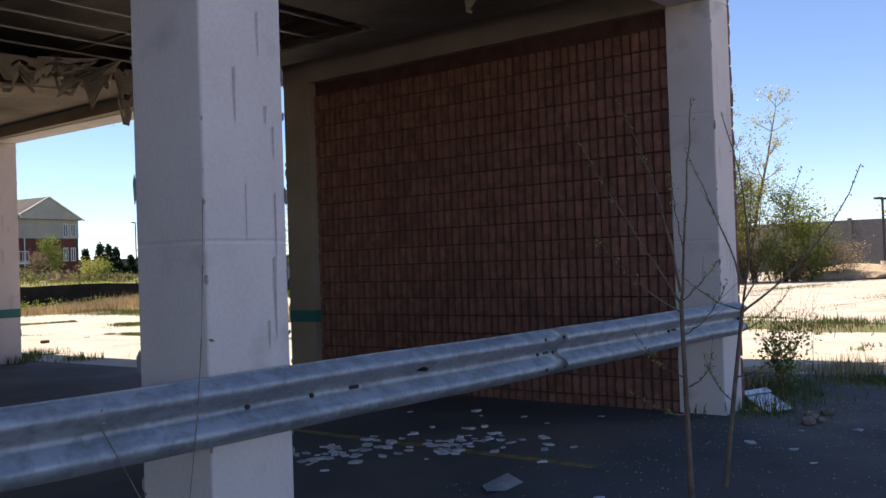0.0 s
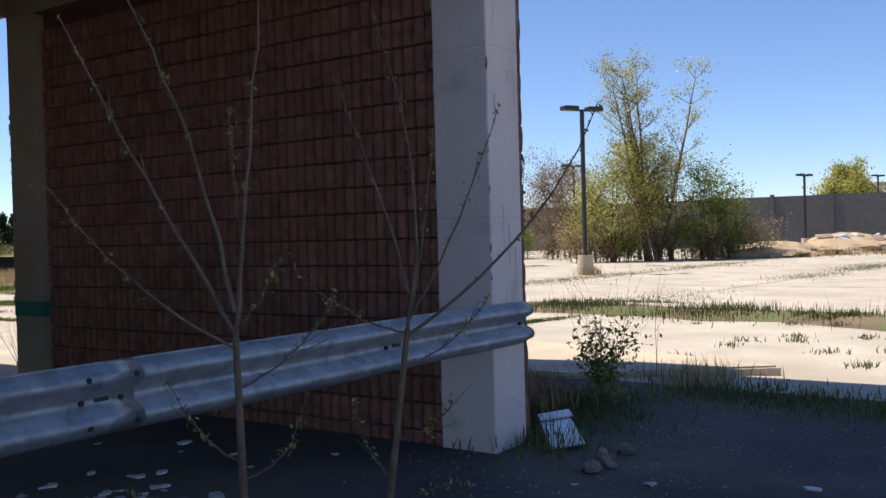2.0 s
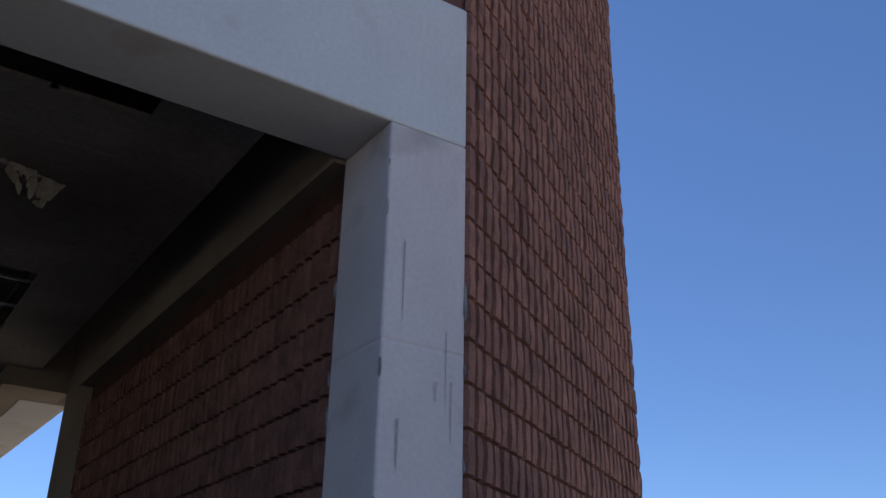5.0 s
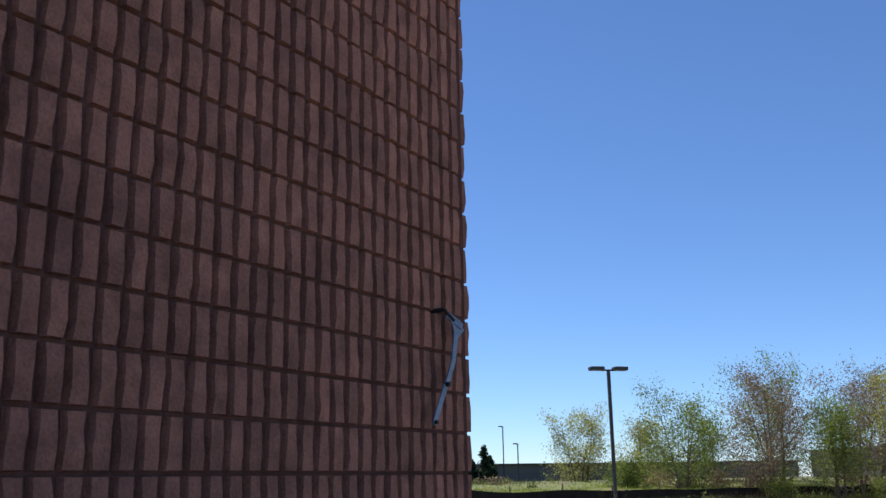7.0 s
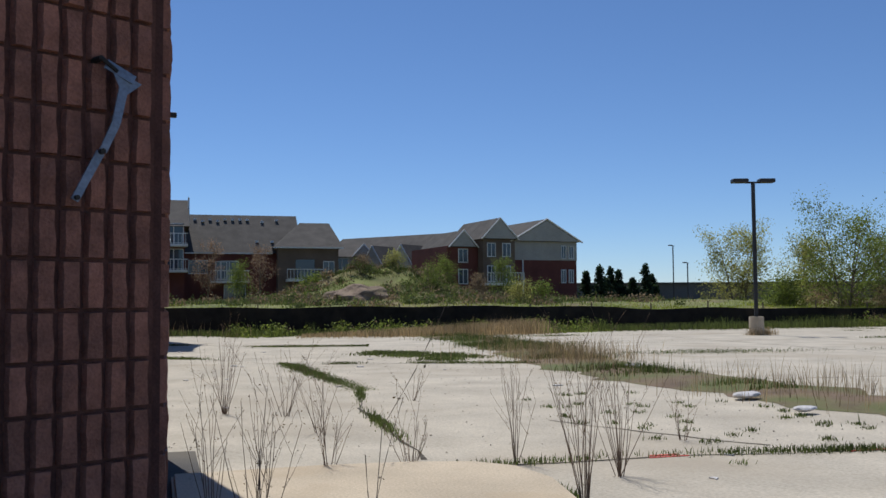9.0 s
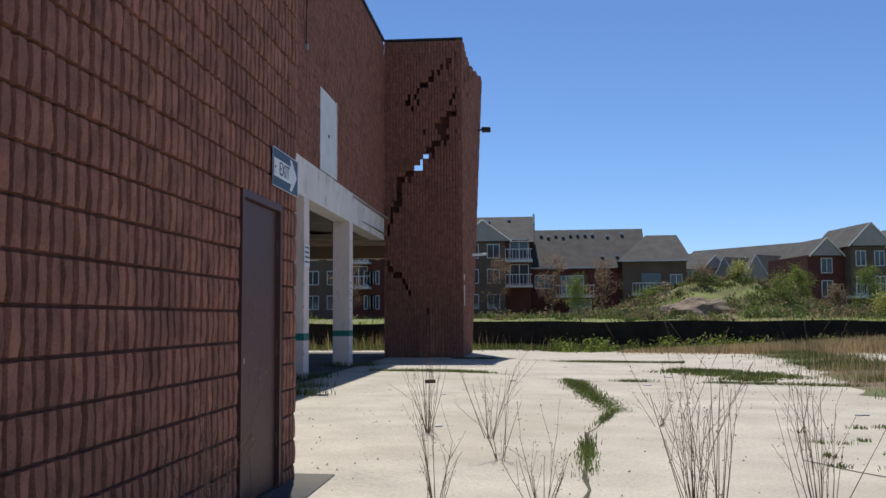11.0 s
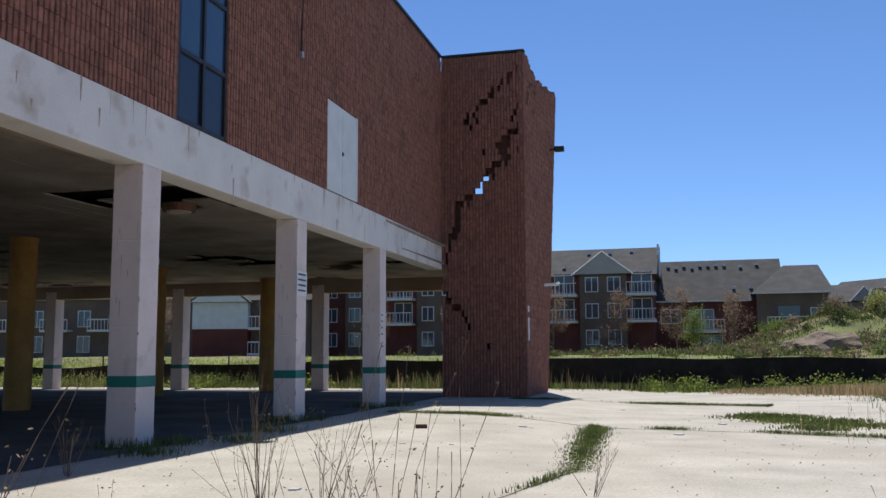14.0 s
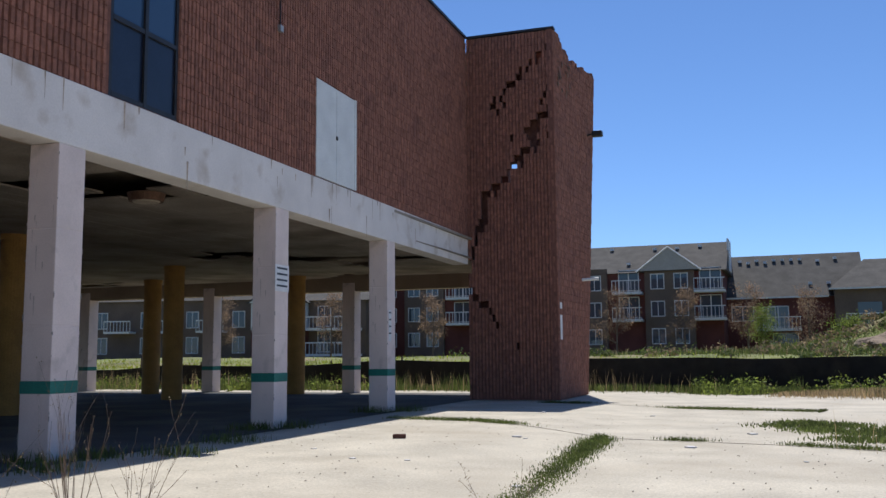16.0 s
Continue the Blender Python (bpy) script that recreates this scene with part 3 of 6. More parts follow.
open_cells = wide | extra_ | fine_crack
bm = bmesh.new()
for j in range(int(TOP / COURSE)):
    i0 = 0
    for i in range(int(WLEN / RIB) + 2):
        if (i, j) in open_cells or i == int(WLEN / RIB) + 1:
            if i > i0:
                box(bm, i0 * RIB, min(i * RIB, WLEN), 0.032, 0.2, j * COURSE, (j + 1) * COURSE)
            i0 = i + 1
wn_ = structure("wall_wing_south", bm, M_GROOVE, "cracked ribbed brick wall with stepped gaps", WN_M, "wall")
part("brick_field", rib_mesh("brick_field", WLEN, 0, TOP - 0.03, lambda i, j, x, z: (i, j) not in gone, segs=1), M_BRICK, wn_)["kind"] = "stuff"
# added wall that makes the cracks read dark; one hole lets sky through
structure("wall_wing_inner", boxes((0, WLEN - 0.2, 0.5, 0.6, 0, 6.35), (0, WLEN - 0.2, 0.5, 0.6, 6.95, TOP - 0.1), (0, 0.8, 0.5, 0.6, 6.35, 6.95), (1.5, WLEN - 0.2, 0.5, 0.6, 6.35, 6.95)), M_GROOVE, "added backing wall that keeps sky out of the cracks", WN_M, "wall")
WS_M = FACADE @ pose(WING_U, WING_S0, 0, 0, 0, 90)
WL = WING_S1 - WING_S0


def cut(x):
    """The broken top of the east wall."""
    if x < 0.3:
        return TOP
    if x < 1.6:
        return TOP - 0.42 * (x - 0.3) - 0.07 * math.sin(x * 9)
    return 10.3 + 0.06 * (x - 1.6) + 0.05 * math.sin(x * 7) - 0.04 * math.sin(x * 19)


def lean_out(x, z):
    """How far the loosened wall hangs out at its far end."""
    return -(x / WL) * (0.04 + 0.46 * z / 10.5)


bm = bmesh.new()
n = int(WL / RIB)
for i in range(n):
    box(bm, i * RIB, (i + 1) * RIB, 0.032, 0.2, 0, cut(i * RIB))
for v in bm.verts:
    v.co.y += lean_out(v.co.x, v.co.z)
ws_ = structure("wall_wing_east", bm, M_GROOVE, "brick wing wall with a broken ragged top, leaning out", WS_M, "wall")
me = rib_mesh("brick_field", WL, 0, TOP, lambda i, j, x, z: z < cut(x) - 0.1, segs=1)
for v in me.vertices:
    v.co.y += lean_out(v.co.x, v.co.z)
part("brick_field", me, M_BRICK, ws_)["kind"] = "stuff"
rg = random.Random(6)
bm = bmesh.new()
for k in range(26):                                    # spalled brick faces under the broken top
    x, z = 0.35 + rg.random() * 1.2, 10.1 - rg.random() * 1.1
    y = lean_out(x, z) - 0.008
    w, h = rg.uniform(0.05, 0.16), rg.uniform(0.05, 0.14)
    bm.faces.new([bm.verts.new((x + w * math.cos(a) * rg.uniform(0.6, 1), y, z + h * math.sin(a) * rg.uniform(0.6, 1))) for a in (0, 1.05, 2.1, 3.14, 4.2, 5.25)])
bmesh.ops.solidify(bm, geom=bm.faces[:], thickness=0.02)
part("spalled_patch", bm, material("spalled brick", (0.36, 0.24, 0.17), 0.2, 0.95, 5, 50, 0.8), ws_, "pale spalled brick under the broken top")["kind"] = "stuff"
structure("wall_wing_north", boxes((FRONT_U, WING_U - 0.1, WING_S1 - 0.25, WING_S1 - 0.05, 0, 5.4)), M_GROOVE, "brick back wall of the wing", FACADE, "wall")
structure("wing_coping", boxes((FRONT_U, WING_U + 0.02, WING_S0 - 0.03, WING_S0 + 0.22, TOP, TOP + 0.06)), M_BLACK, "dark metal coping of the wing", FACADE, "trim")
fl2 = thing("wall_lamp", "small dark wall lamp on the broken wing", "lamp", WS_M @ pose(3.35, lean_out(3.35, 8.37), 8.3))
part("arm", tubes(((0, 0.02, 0), (0, -0.2, 0.05), 0.03, 0.03)), M_BLACK, fl2)
part("housing", rounded(boxes((-0.13, 0.13, -0.5, -0.16, -0.06, 0.12)), 0.04, 2), M_BLACK, fl2)
pipe = thing("wall_pipe", "short pale pipe stub on the wing", "pipe", WS_M @ pose(2.9, lean_out(2.9, 3.7), 3.6))
part("stub", tubes(((0, 0.02, 0), (0.1, -0.5, 0.03), 0.05, 0.05), sides=12), M_WPANEL, pipe)
nt = thing("paper_notice", "torn white paper notice on the wing corner", "notice", WS_M @ pose(0.08, -0.016, 2.1))
part("sheet", boxes((0.0, 0.28, -0.003, 0, -0.4, 0.3)), M_WHITE, nt)
part("small_sheet", boxes((0.0, 0.28, -0.003, 0, 0.48, 0.66)), M_WHITE, nt)

# ---- soffit ----
bm = bmesh.new()
gx = np.linspace(-29.5, -0.35, 60)
gy = np.linspace(0.5, 34.4, 71)
for a in range(59):
    for b in range(70):
        cx, cy = (gx[a] + gx[a + 1]) / 2, (gy[b] + gy[b + 1]) / 2
        h = noise.noise((cx * 0.23, cy * 0.23, 1.7)) + 0.4 * noise.noise((cx * 0.9, cy * 0.9, 4.1))
        near_open = (-3.6 < cx < -0.6 and cy < 1.0) or (-6.5 < cx < -0.8 and 3.4 < cy < 7.6 and h > -0.42)
        if h > 0.34 or near_open:
            continue
        box(bm, gx[a] - 0.02, gx[a + 1] + 0.02, gy[b] - 0.02, gy[b + 1] + 0.02, 4.12 + 0.02 * h, 4.15 + 0.02 * h)
structure("ceiling", bm, M_PLASTER, "stained broken plaster ceiling with open gaps", None, "ceiling")
structure("ceiling_slab", boxes((-29.8, -0.3, 0.47, 34.4, 4.66, 4.72)), M_SLAB, "dark concrete slab above the broken ceiling", None, "ceiling")
for k, y in enumerate(np.arange(0.75, 10, 0.62)):
    ch = thing("ceiling_channel", "thin steel furring channel under the slab", "metal channel", pose(-5.2, y, 4.19), "furring channels")
    part("bar", boxes((-4.6, 4.7, -0.012, 0.012, 0, 0.02)), M_STEEL, ch)
for k, x in enumerate((-8.8, -7.2, -5.6, -4.0, -2.4, -0.9)):
    ch = thing("ceiling_runner", "dark rusty ceiling runner bar", "metal channel", pose(x, 4.8, 4.22), "ceiling runners")
    part("bar", boxes((-0.015, 0.015, -4.3, 4.6, 0, 0.035)), M_RUST, ch)
rg = random.Random(21)


def ragged(w, h, m, seed):
    """A torn hanging strip of plaster and lath."""
    g = random.Random(seed)
    bm = bmesh.new()
    cols, rows_ = 26, 9
    grid = {}
    for i in range(cols + 1):
        x = (i / cols - 0.5) * w
        ln = h * max(0.08, 0.5 + 0.9 * noise.noise((i * 0.33, seed * 3.1, 0.3)) + g.uniform(-0.12, 0.12)) * math.sin(math.pi * (i + 0.8) / (cols + 1.6))
        for j in range(rows_ + 1):
            u = j / rows_
            fold = 0.14 * noise.noise((x * 2.2, u * 1.7, seed)) + 0.05 * noise.noise((x * 7, u * 5, seed + 4))
            grid[i, j] = bm.verts.new((x * (1 - 0.12 * u) + 0.05 * noise.noise((x * 4, u * 3, seed + 9)), fold * (0.3 + u), -ln * u))
    for i in range(cols):
        for j in range(rows_):
            hole = noise.noise((i * 0.42, j * 0.5, seed * 1.7)) + 0.035 * j
            if hole < 0.34:
                bm.faces.new((grid[i, j], grid[i + 1, j], grid[i + 1, j + 1], grid[i, j + 1]))
    bmesh.ops.delete(bm, geom=[v for v in bm.verts if not v.link_faces], context="VERTS")
    bmesh.ops.solidify(bm, geom=bm.faces[:], thickness=0.012)
    t = thing("torn_plaster", "torn pale plaster sheet hanging from the ceiling", "plaster debris", m, "torn plaster")
    part("sheet", bm, M_TORN, t)


for x, y, w, h, a, sd in ((-3.1, 7.5, 2.4, 0.7, -30, 1), (-1.7, 7.3, 1.5, 0.9, -20, 2), (-4.6, 7.6, 1.8, 0.6, -10, 3), (-1.1, 6.9, 0.9, 1.0, -50, 4), (-1.2, 1.9, 0.5, 0.42, 25, 5), (-2.2, 7.7, 1.2, 0.6, -25, 7)):
    ragged(w, h, pose(x, y, 4.16, 0, 0, a), sd)
sagged = thing("sagging_panel", "sagging stained plaster ceiling panel", "plaster debris", pose(-3.6, 8.6, 3.9, 5, -3, 0))
part("panel", boxes((-3.2, 1.6, -0.9, 2.6, 0, 0.03)), material("pale stained plaster", (0.5, 0.42, 0.31), 0.16, 0.9, 1.2, 25, 0.4, stain=(0.3, 0.23, 0.15), stain_scale=0.9, stain_at=(0.45, 0.7)), sagged)
lf = thing("ceiling_light", "dusty round ceiling light on the soffit", "lamp", pose(-2.12, 17.3, 4.1), "soffit lights")
part("ring", tubes(((0, 0, -0.12), (0, 0, 0.02), 0.3, 0.33), sides=24), M_RUST, lf)
part("glass_disc", tubes(((0, 0, -0.14), (0, 0, -0.11), 0.22, 0.25), sides=24), M_TORN, lf)

# notices on the stilts
for s, z, h, w in ((16.92, 2.42, 0.48, 0.5), (22.2, 1.6, 0.72, 0.16)):
    ns = thing("parking_notice", "white parking notice with blue lettering on a column", "sign", FACADE @ pose(FRONT_U + 0.006, s - 0.02, z, 0, 0, 90))
    part("plate", boxes((0.0, w, -0.004, 0, 0, h)), M_WHITE, ns)
    for k in range(4):
        part("text_line", boxes((w * 0.12, w * 0.88, -0.006, -0.004, h - 0.08 - k * h * 0.22, h - 0.045 - k * h * 0.22)), M_SIGNB, ns)

# ---- guard rail ----
prof = [(0.0, 0.735), (-0.012, 0.745), (-0.075, 0.775), (-0.085, 0.80), (-0.075, 0.83), (-0.012, 0.865), (-0.004, 0.89), (-0.012, 0.915), (-0.075, 0.95), (-0.085, 0.98), (-0.075, 1.005), (-0.012, 1.035), (0.0, 1.045)]


def rail_mesh(x0, x1, off=0.0, flare=False):
    bm = bmesh.new()
    xs = list(np.linspace(x0, x1, 24))
    loops = []
    for x in xs:
        dent = 0.006 * noise.noise((x * 2.3, 0.4, 0)) + 0.004 * noise.noise((x * 7.0, 2.4, 0))
        bend = 0.05 * max(0, (x - (x1 - 0.25)) / 0.25) ** 2 if flare else 0
        loops.append([bm.verts.new((x, -0.03 + off + y + dent + bend, z + 0.008 * noise.noise((x * 0.7, 9, 1)))) for y, z in prof])
    for a, b in zip(loops, loops[1:]):
        for i in range(len(prof) - 1):
            bm.faces.new((a[i], b[i], b[i + 1], a[i + 1]))
    bmesh.ops.solidify(bm, geom=bm.faces[:], thickness=0.004)
    for f in bm.faces:
        f.smooth = True
    return bm


gr = thing("guard_rail", "dented galvanised steel guard rail bolted to the columns", "guard rail")
for x0, x1, o, fl_ in ((-12.0, -6.9, 0, False), (-7.1, -3.0, -0.006, False), (-3.33, 0.47, 0, True)):
    part("rail", rail_mesh(x0, x1, o, fl_), M_GALV, gr)
for x, z in ((-3.27, 0.79), (-3.27, 0.985), (-3.04, 0.79), (-3.04, 0.985), (-3.26, 0.885), (-3.07, 0.885), (-1.25, 0.885), (0.3, 0.885), (-5.7, 0.885), (-5.3, 0.885), (-4.5, 0.93)):
    top = -0.052 if abs(z - 0.885) < 0.01 else -0.124
    part("bolt", tubes(((x, -0.03, z), (x, top, z), 0.015, 0.012), sides=10), M_BOLT, gr)
for x in (-3.165, -1.15, -5.0):
    part("slot", boxes((x - 0.035, x + 0.035, -0.046, -0.03, 0.88, 0.9)), M_BOLT, gr)


# ---- plants ----
def blades(name, pts, h0, h1, width, mat, label, lean=0.35, seed=1, z=0.0, category="grass"):
    """Many bent blades at the points (x, y[, z])."""
    g = np.random.RandomState(seed)
    pts = np.asarray(pts, float)
    n = len(pts)
    zz = pts[:, 2] if pts.shape[1] > 2 else np.array([z + lot_z(p) for p in pts[:, 0]])
    h = g.uniform(h0, h1, n)
    a, la, ll = g.uniform(0, 2 * np.pi, n), g.uniform(0, 2 * np.pi, n), g.uniform(0, lean, n) * h
    wx, wy = np.cos(a) * width * g.uniform(0.6, 1.3, n), np.sin(a) * width * g.uniform(0.6, 1.3, n)
    lx, ly = np.cos(la) * ll, np.sin(la) * ll
    v = np.empty((n, 5, 3))
    x, y = pts[:, 0], pts[:, 1]
    v[:, 0] = np.stack([x - wx, y - wy, zz], 1)
    v[:, 1] = np.stack([x + wx, y + wy, zz], 1)
    v[:, 2] = np.stack([x + wx * 0.8 + lx * 0.35, y + wy * 0.8 + ly * 0.35, zz + h * 0.55], 1)
    v[:, 3] = np.stack([x - wx * 0.8 + lx * 0.35, y - wy * 0.8 + ly * 0.35, zz + h * 0.55], 1)
    v[:, 4] = np.stack([x + lx, y + ly, zz + h], 1)
    k = np.arange(n) * 5
    faces = [(i, i + 1, i + 2, i + 3) for i in k] + [(i + 3, i + 2, i + 4) for i in k]
    ob = new(name, raw(name, v.reshape(-1, 3), faces, mat))
    return tagged(ob, label, category, "", "stuff")


def along(line, n, width, seed, clump=0.0):
    g = np.random.RandomState(seed)
    line = np.asarray(line, float)
    seg = np.linalg.norm(np.diff(line, axis=0), axis=1)
    cum = np.concatenate([[0], np.cumsum(seg)])
    s = g.uniform(0, cum[-1], n)
    if clump:
        mid = g.uniform(0, cum[-1], max(3, int(cum[-1] * clump * 0.9)))
        size = g.uniform(0.25, 1.5, len(mid)) ** 1.5
        pick = g.choice(len(mid), n, p=size / size.sum())
        s = np.clip(mid[pick] + g.normal(0, 0.28, n) * size[pick] / min(1.0, clump), 0, cum[-1])
        width = width * (0.5 + 0.6 * size[pick])
    x, y = np.interp(s, cum, line[:, 0]), np.interp(s, cum, line[:, 1])
    i = np.clip(np.searchsorted(cum, s) - 1, 0, len(seg) - 1)
    d = np.diff(line, axis=0)[i] / seg[i][:, None]
    off = g.normal(0, width, len(s))
    return np.stack([x - d[:, 1] * off, y + d[:, 0] * off], 1)


def spots(centres, n, r, seed):
    g = np.random.RandomState(seed)
    c = np.asarray(centres, float)
    return c[g.randint(0, len(c), n)] + g.normal(0, r, (n, 2))


def limb(bm, a, way, length, r, depth, g, tips, bend=0.25, sides=6):
    """A tapered, bent limb with side limbs; gathers the tips."""
    p, d = Vector(a), Vector(way).normalized()
    n = 4
    for k in range(n):
        q = p + d * length / n
        r1 = r * (1 - 0.75 * (k + 1) / n)
        tube(bm, p, q, r * (1 - 0.75 * k / n), max(r1, 0.0015), sides)
        if depth > 0 and k > 0:
            for _ in range(2 if depth > 1 else 1):
                side = (d + Vector((g.uniform(-1, 1), g.uniform(-1, 1), g.uniform(-0.3, 0.8))) * 0.75).normalized()
                limb(bm, q, side, length * g.uniform(0.35, 0.6), r1 * 0.65, depth - 1, g, tips, bend, max(4, sides - 1))
        d = (d + Vector((g.uniform(-1, 1), g.uniform(-1, 1), g.uniform(-0.2, 0.7))) * bend * 0.5).normalized()
        p = q
        tips.append(Vector(p))


def leaf_cloud(name, tips, per, spread, size, mat, parent, seed, label=""):
    g = np.random.RandomState(seed)
    c = np.array([tuple(t) for t in tips])
    c = c[g.randint(0, len(c), per)] + g.normal(0, spread, (per, 3))
    n = len(c)
    a, b = g.normal(0, 1, (n, 3)), g.normal(0, 1, (n, 3))
    a /= np.linalg.norm(a, axis=1)[:, None]
    b -= a * np.sum(a * b, 1)[:, None]
    b /= np.linalg.norm(b, axis=1)[:, None]
    s = size * g.uniform(0.5, 1.3, (n, 1))
    v = np.stack([c - a * s, c + b * s * 0.5, c + a * s, c - b * s * 0.5], 1)
    f = [(i, i + 1, i + 2, i + 3) for i in np.arange(n) * 4]
    ob = part(name, raw(name, v.reshape(-1, 3), f, mat), mat, parent, label)
    ob["kind"] = "stuff"
    return ob


def tree(x, y, h, spread, leaves, size, mat, seed, label, z=0.0, trunks=1, r=0.12, low=0.25, depth=2, fuzz=0.45, name="tree"):
    g = random.Random(seed)
    t = thing(name, label, "tree", pose(x, y, z), "trees around the lot")
    bm, tips = bmesh.new(), []
    for k in range(trunks):
        lean = Vector((g.uniform(-1, 1) * 0.2 * (trunks > 1), g.uniform(-1, 1) * 0.2 * (trunks > 1), 1)).normalized()
        base = Vector((g.uniform(-1, 1) * 0.4 * (trunks > 1), g.uniform(-1, 1) * 0.4 * (trunks > 1), -0.1))
        p, n, hh = base, 7, h * g.uniform(0.8, 0.95)
        for i in range(n):
            q = p + (lean + Vector((g.uniform(-1, 1), g.uniform(-1, 1), 0)) * 0.07) * hh / n
            tube(bm, p, q, r * (1 - 0.85 * i / n), r * (1 - 0.85 * (i + 1) / n), 7)
            if (i + 1) / n > low:
                for _ in range(3):
                    a = g.uniform(0, 6.28)
                    up = g.uniform(0.35, 1.1)
                    limb(bm, q, (math.cos(a), math.sin(a), up), spread * g.uniform(0.5, 1.0) * (1.15 - 0.6 * (i + 1) / n), r * 0.35 * (1 - 0.7 * i / n), depth - 1, g, tips, 0.4, 5)
            p = q
        tips.append(p)
    part("trunk", bm, M_BARK, t)
    if leaves:
        leaf_cloud("crown", tips, int(leaves * 4.2), fuzz * 0.62, size * 0.56, mat, t, seed)
    return t


def stalks(x, y, n, h, spread, seed, label, mat=M_TWIG, heads=M_BUD, z=0.0, name="dry_weed", leafy=0):
    """A clump of thin branching dead stems with seed heads."""
    g = random.Random(seed)
    t = thing(name, label, "weed", pose(x, y, z + lot_z(x)), "tall weeds")
    bm, tips = bmesh.new(), []
    for k in range(n):
        a, l = g.uniform(0, 6.28), g.uniform(0.05, 0.5) * spread
        way = (math.cos(a) * l, math.sin(a) * l, 1)
        limb(bm, (math.cos(a) * 0.05 * spread * g.random(), math.sin(a) * 0.05 * spread * g.random(), -0.02), way, h * g.uniform(0.55, 1.05), 0.004, 1 if g.random() < 0.6 else 0, g, tips, 0.14, 4)
    part("stem_clump", bm, mat, t)["kind"] = "stuff"
    leaf_cloud("seed_head_clump", tips, 22 * n, 0.012, 0.0065, heads, t, seed)
    if leafy:
        low = [v * 0.55 for v in tips]
        leaf_cloud("foliage", low, int(leafy * 1.7), 0.09, 0.027, M_LEAF, t, seed + 1, "fresh green leaves")
    return t


def sapling(x, y, foot, fork, limbs, seed, label):
    """A bare young tree; each limb runs root - bend - tip, given as (sideways, height), with its own depth."""
    g = random.Random(seed)
    t = thing("sapling", label, "sapling", pose(x, y, 0), "bare saplings at the rail")

    def spot(p, depth=0.0):
        return Vector((p[0] * 0.574 + depth * 0.819, p[0] * -0.819 + depth * 0.574, p[1]))

    bm = bmesh.new()
    a, b = spot(foot), spot(fork)
    tube(bm, a, a.lerp(b, 0.5) + Vector((0.008, 0.004, 0)), 0.018, 0.015, 8)
    tube(bm, a.lerp(b, 0.5) + Vector((0.008, 0.004, 0)), b, 0.015, 0.012, 8)
    part("trunk", bm, M_TWIG, t)
    for root, bend, tip, depth, r in limbs:
        bm, tp = bmesh.new(), []
        p0, p1, p2 = spot(root), spot(bend, depth * 0.5), spot(tip, depth)
        n, last = 11, p0
        for k in range(1, n + 1):
            u = k / n
            c = p1 * 2 - (p0 + p2) * 0.5
            q = p0 * (1 - u) ** 2 + c * 2 * u * (1 - u) + p2 * u * u + Vector((g.uniform(-1, 1), g.uniform(-1, 1), 0)) * 0.006 * (k < n)
            tube(bm, last, q, r * (1 - 0.72 * (k - 1) / n), r * (1 - 0.72 * k / n), 6)
            for _ in range(2):
                o = Vector((g.uniform(-1, 1), g.uniform(-1, 1), 0.8)).normalized()
                c2 = last.lerp(q, g.random())
                tube(bm, c2, c2 + o * g.uniform(0.008, 0.022), 0.0035, 0.002, 4)
            if k in (4, 6, 8) and g.random() < 0.5:
                o = ((q - last).normalized() + Vector((g.uniform(-1, 1), g.uniform(-1, 1), 0)) * 0.5).normalized()
                tube(bm, q, q + o * g.uniform(0.08, 0.2), r * 0.35, 0.0012, 5)
            if k > 4:
                tp.append(q)
            last = q
        lb = part("limb", bm, M_TWIG, t)
        leaf_cloud("bud_tuft", tp, 26, 0.012, 0.011, M_LEAF_Y, lb, seed + int(r * 1e4) + len(t.children), "small opening leaf buds")
    return t


sapling(-3.42, -1.12, (0.04, -0.05), (0.02, 1.23),
        (((0.02, 1.23), (-0.25, 1.7), (-0.58, 2.32), 0.12, 0.0085), ((0.02, 1.3), (-0.12, 1.92), (-0.32, 2.4), -0.1, 0.0085), ((0.02, 1.23), (0.07, 1.77), (0.13, 2.42), 0.05, 0.0095),
         ((0.02, 1.18), (-0.28, 1.41), (-0.53, 1.73), -0.15, 0.006), ((0.05, 1.5), (0.02, 1.75), (0.0, 1.98), 0.1, 0.004), ((0.03, 1.05), (0.2, 1.16), (0.33, 1.34), 0.2, 0.0045),
         ((0.03, 1.25), (0.12, 1.35), (0.2, 1.47), -0.15, 0.004), ((0.03, 0.8), (-0.12, 0.9), (-0.24, 1.06), 0.1, 0.0045), ((0.03, 0.75), (0.14, 0.8), (0.22, 0.95), 0.1, 0.004), ((0.03, 0.6), (-0.1, 0.62), (-0.3, 0.75), -0.1, 0.004)), 3, "bare grey-brown sapling with budding thin branches")
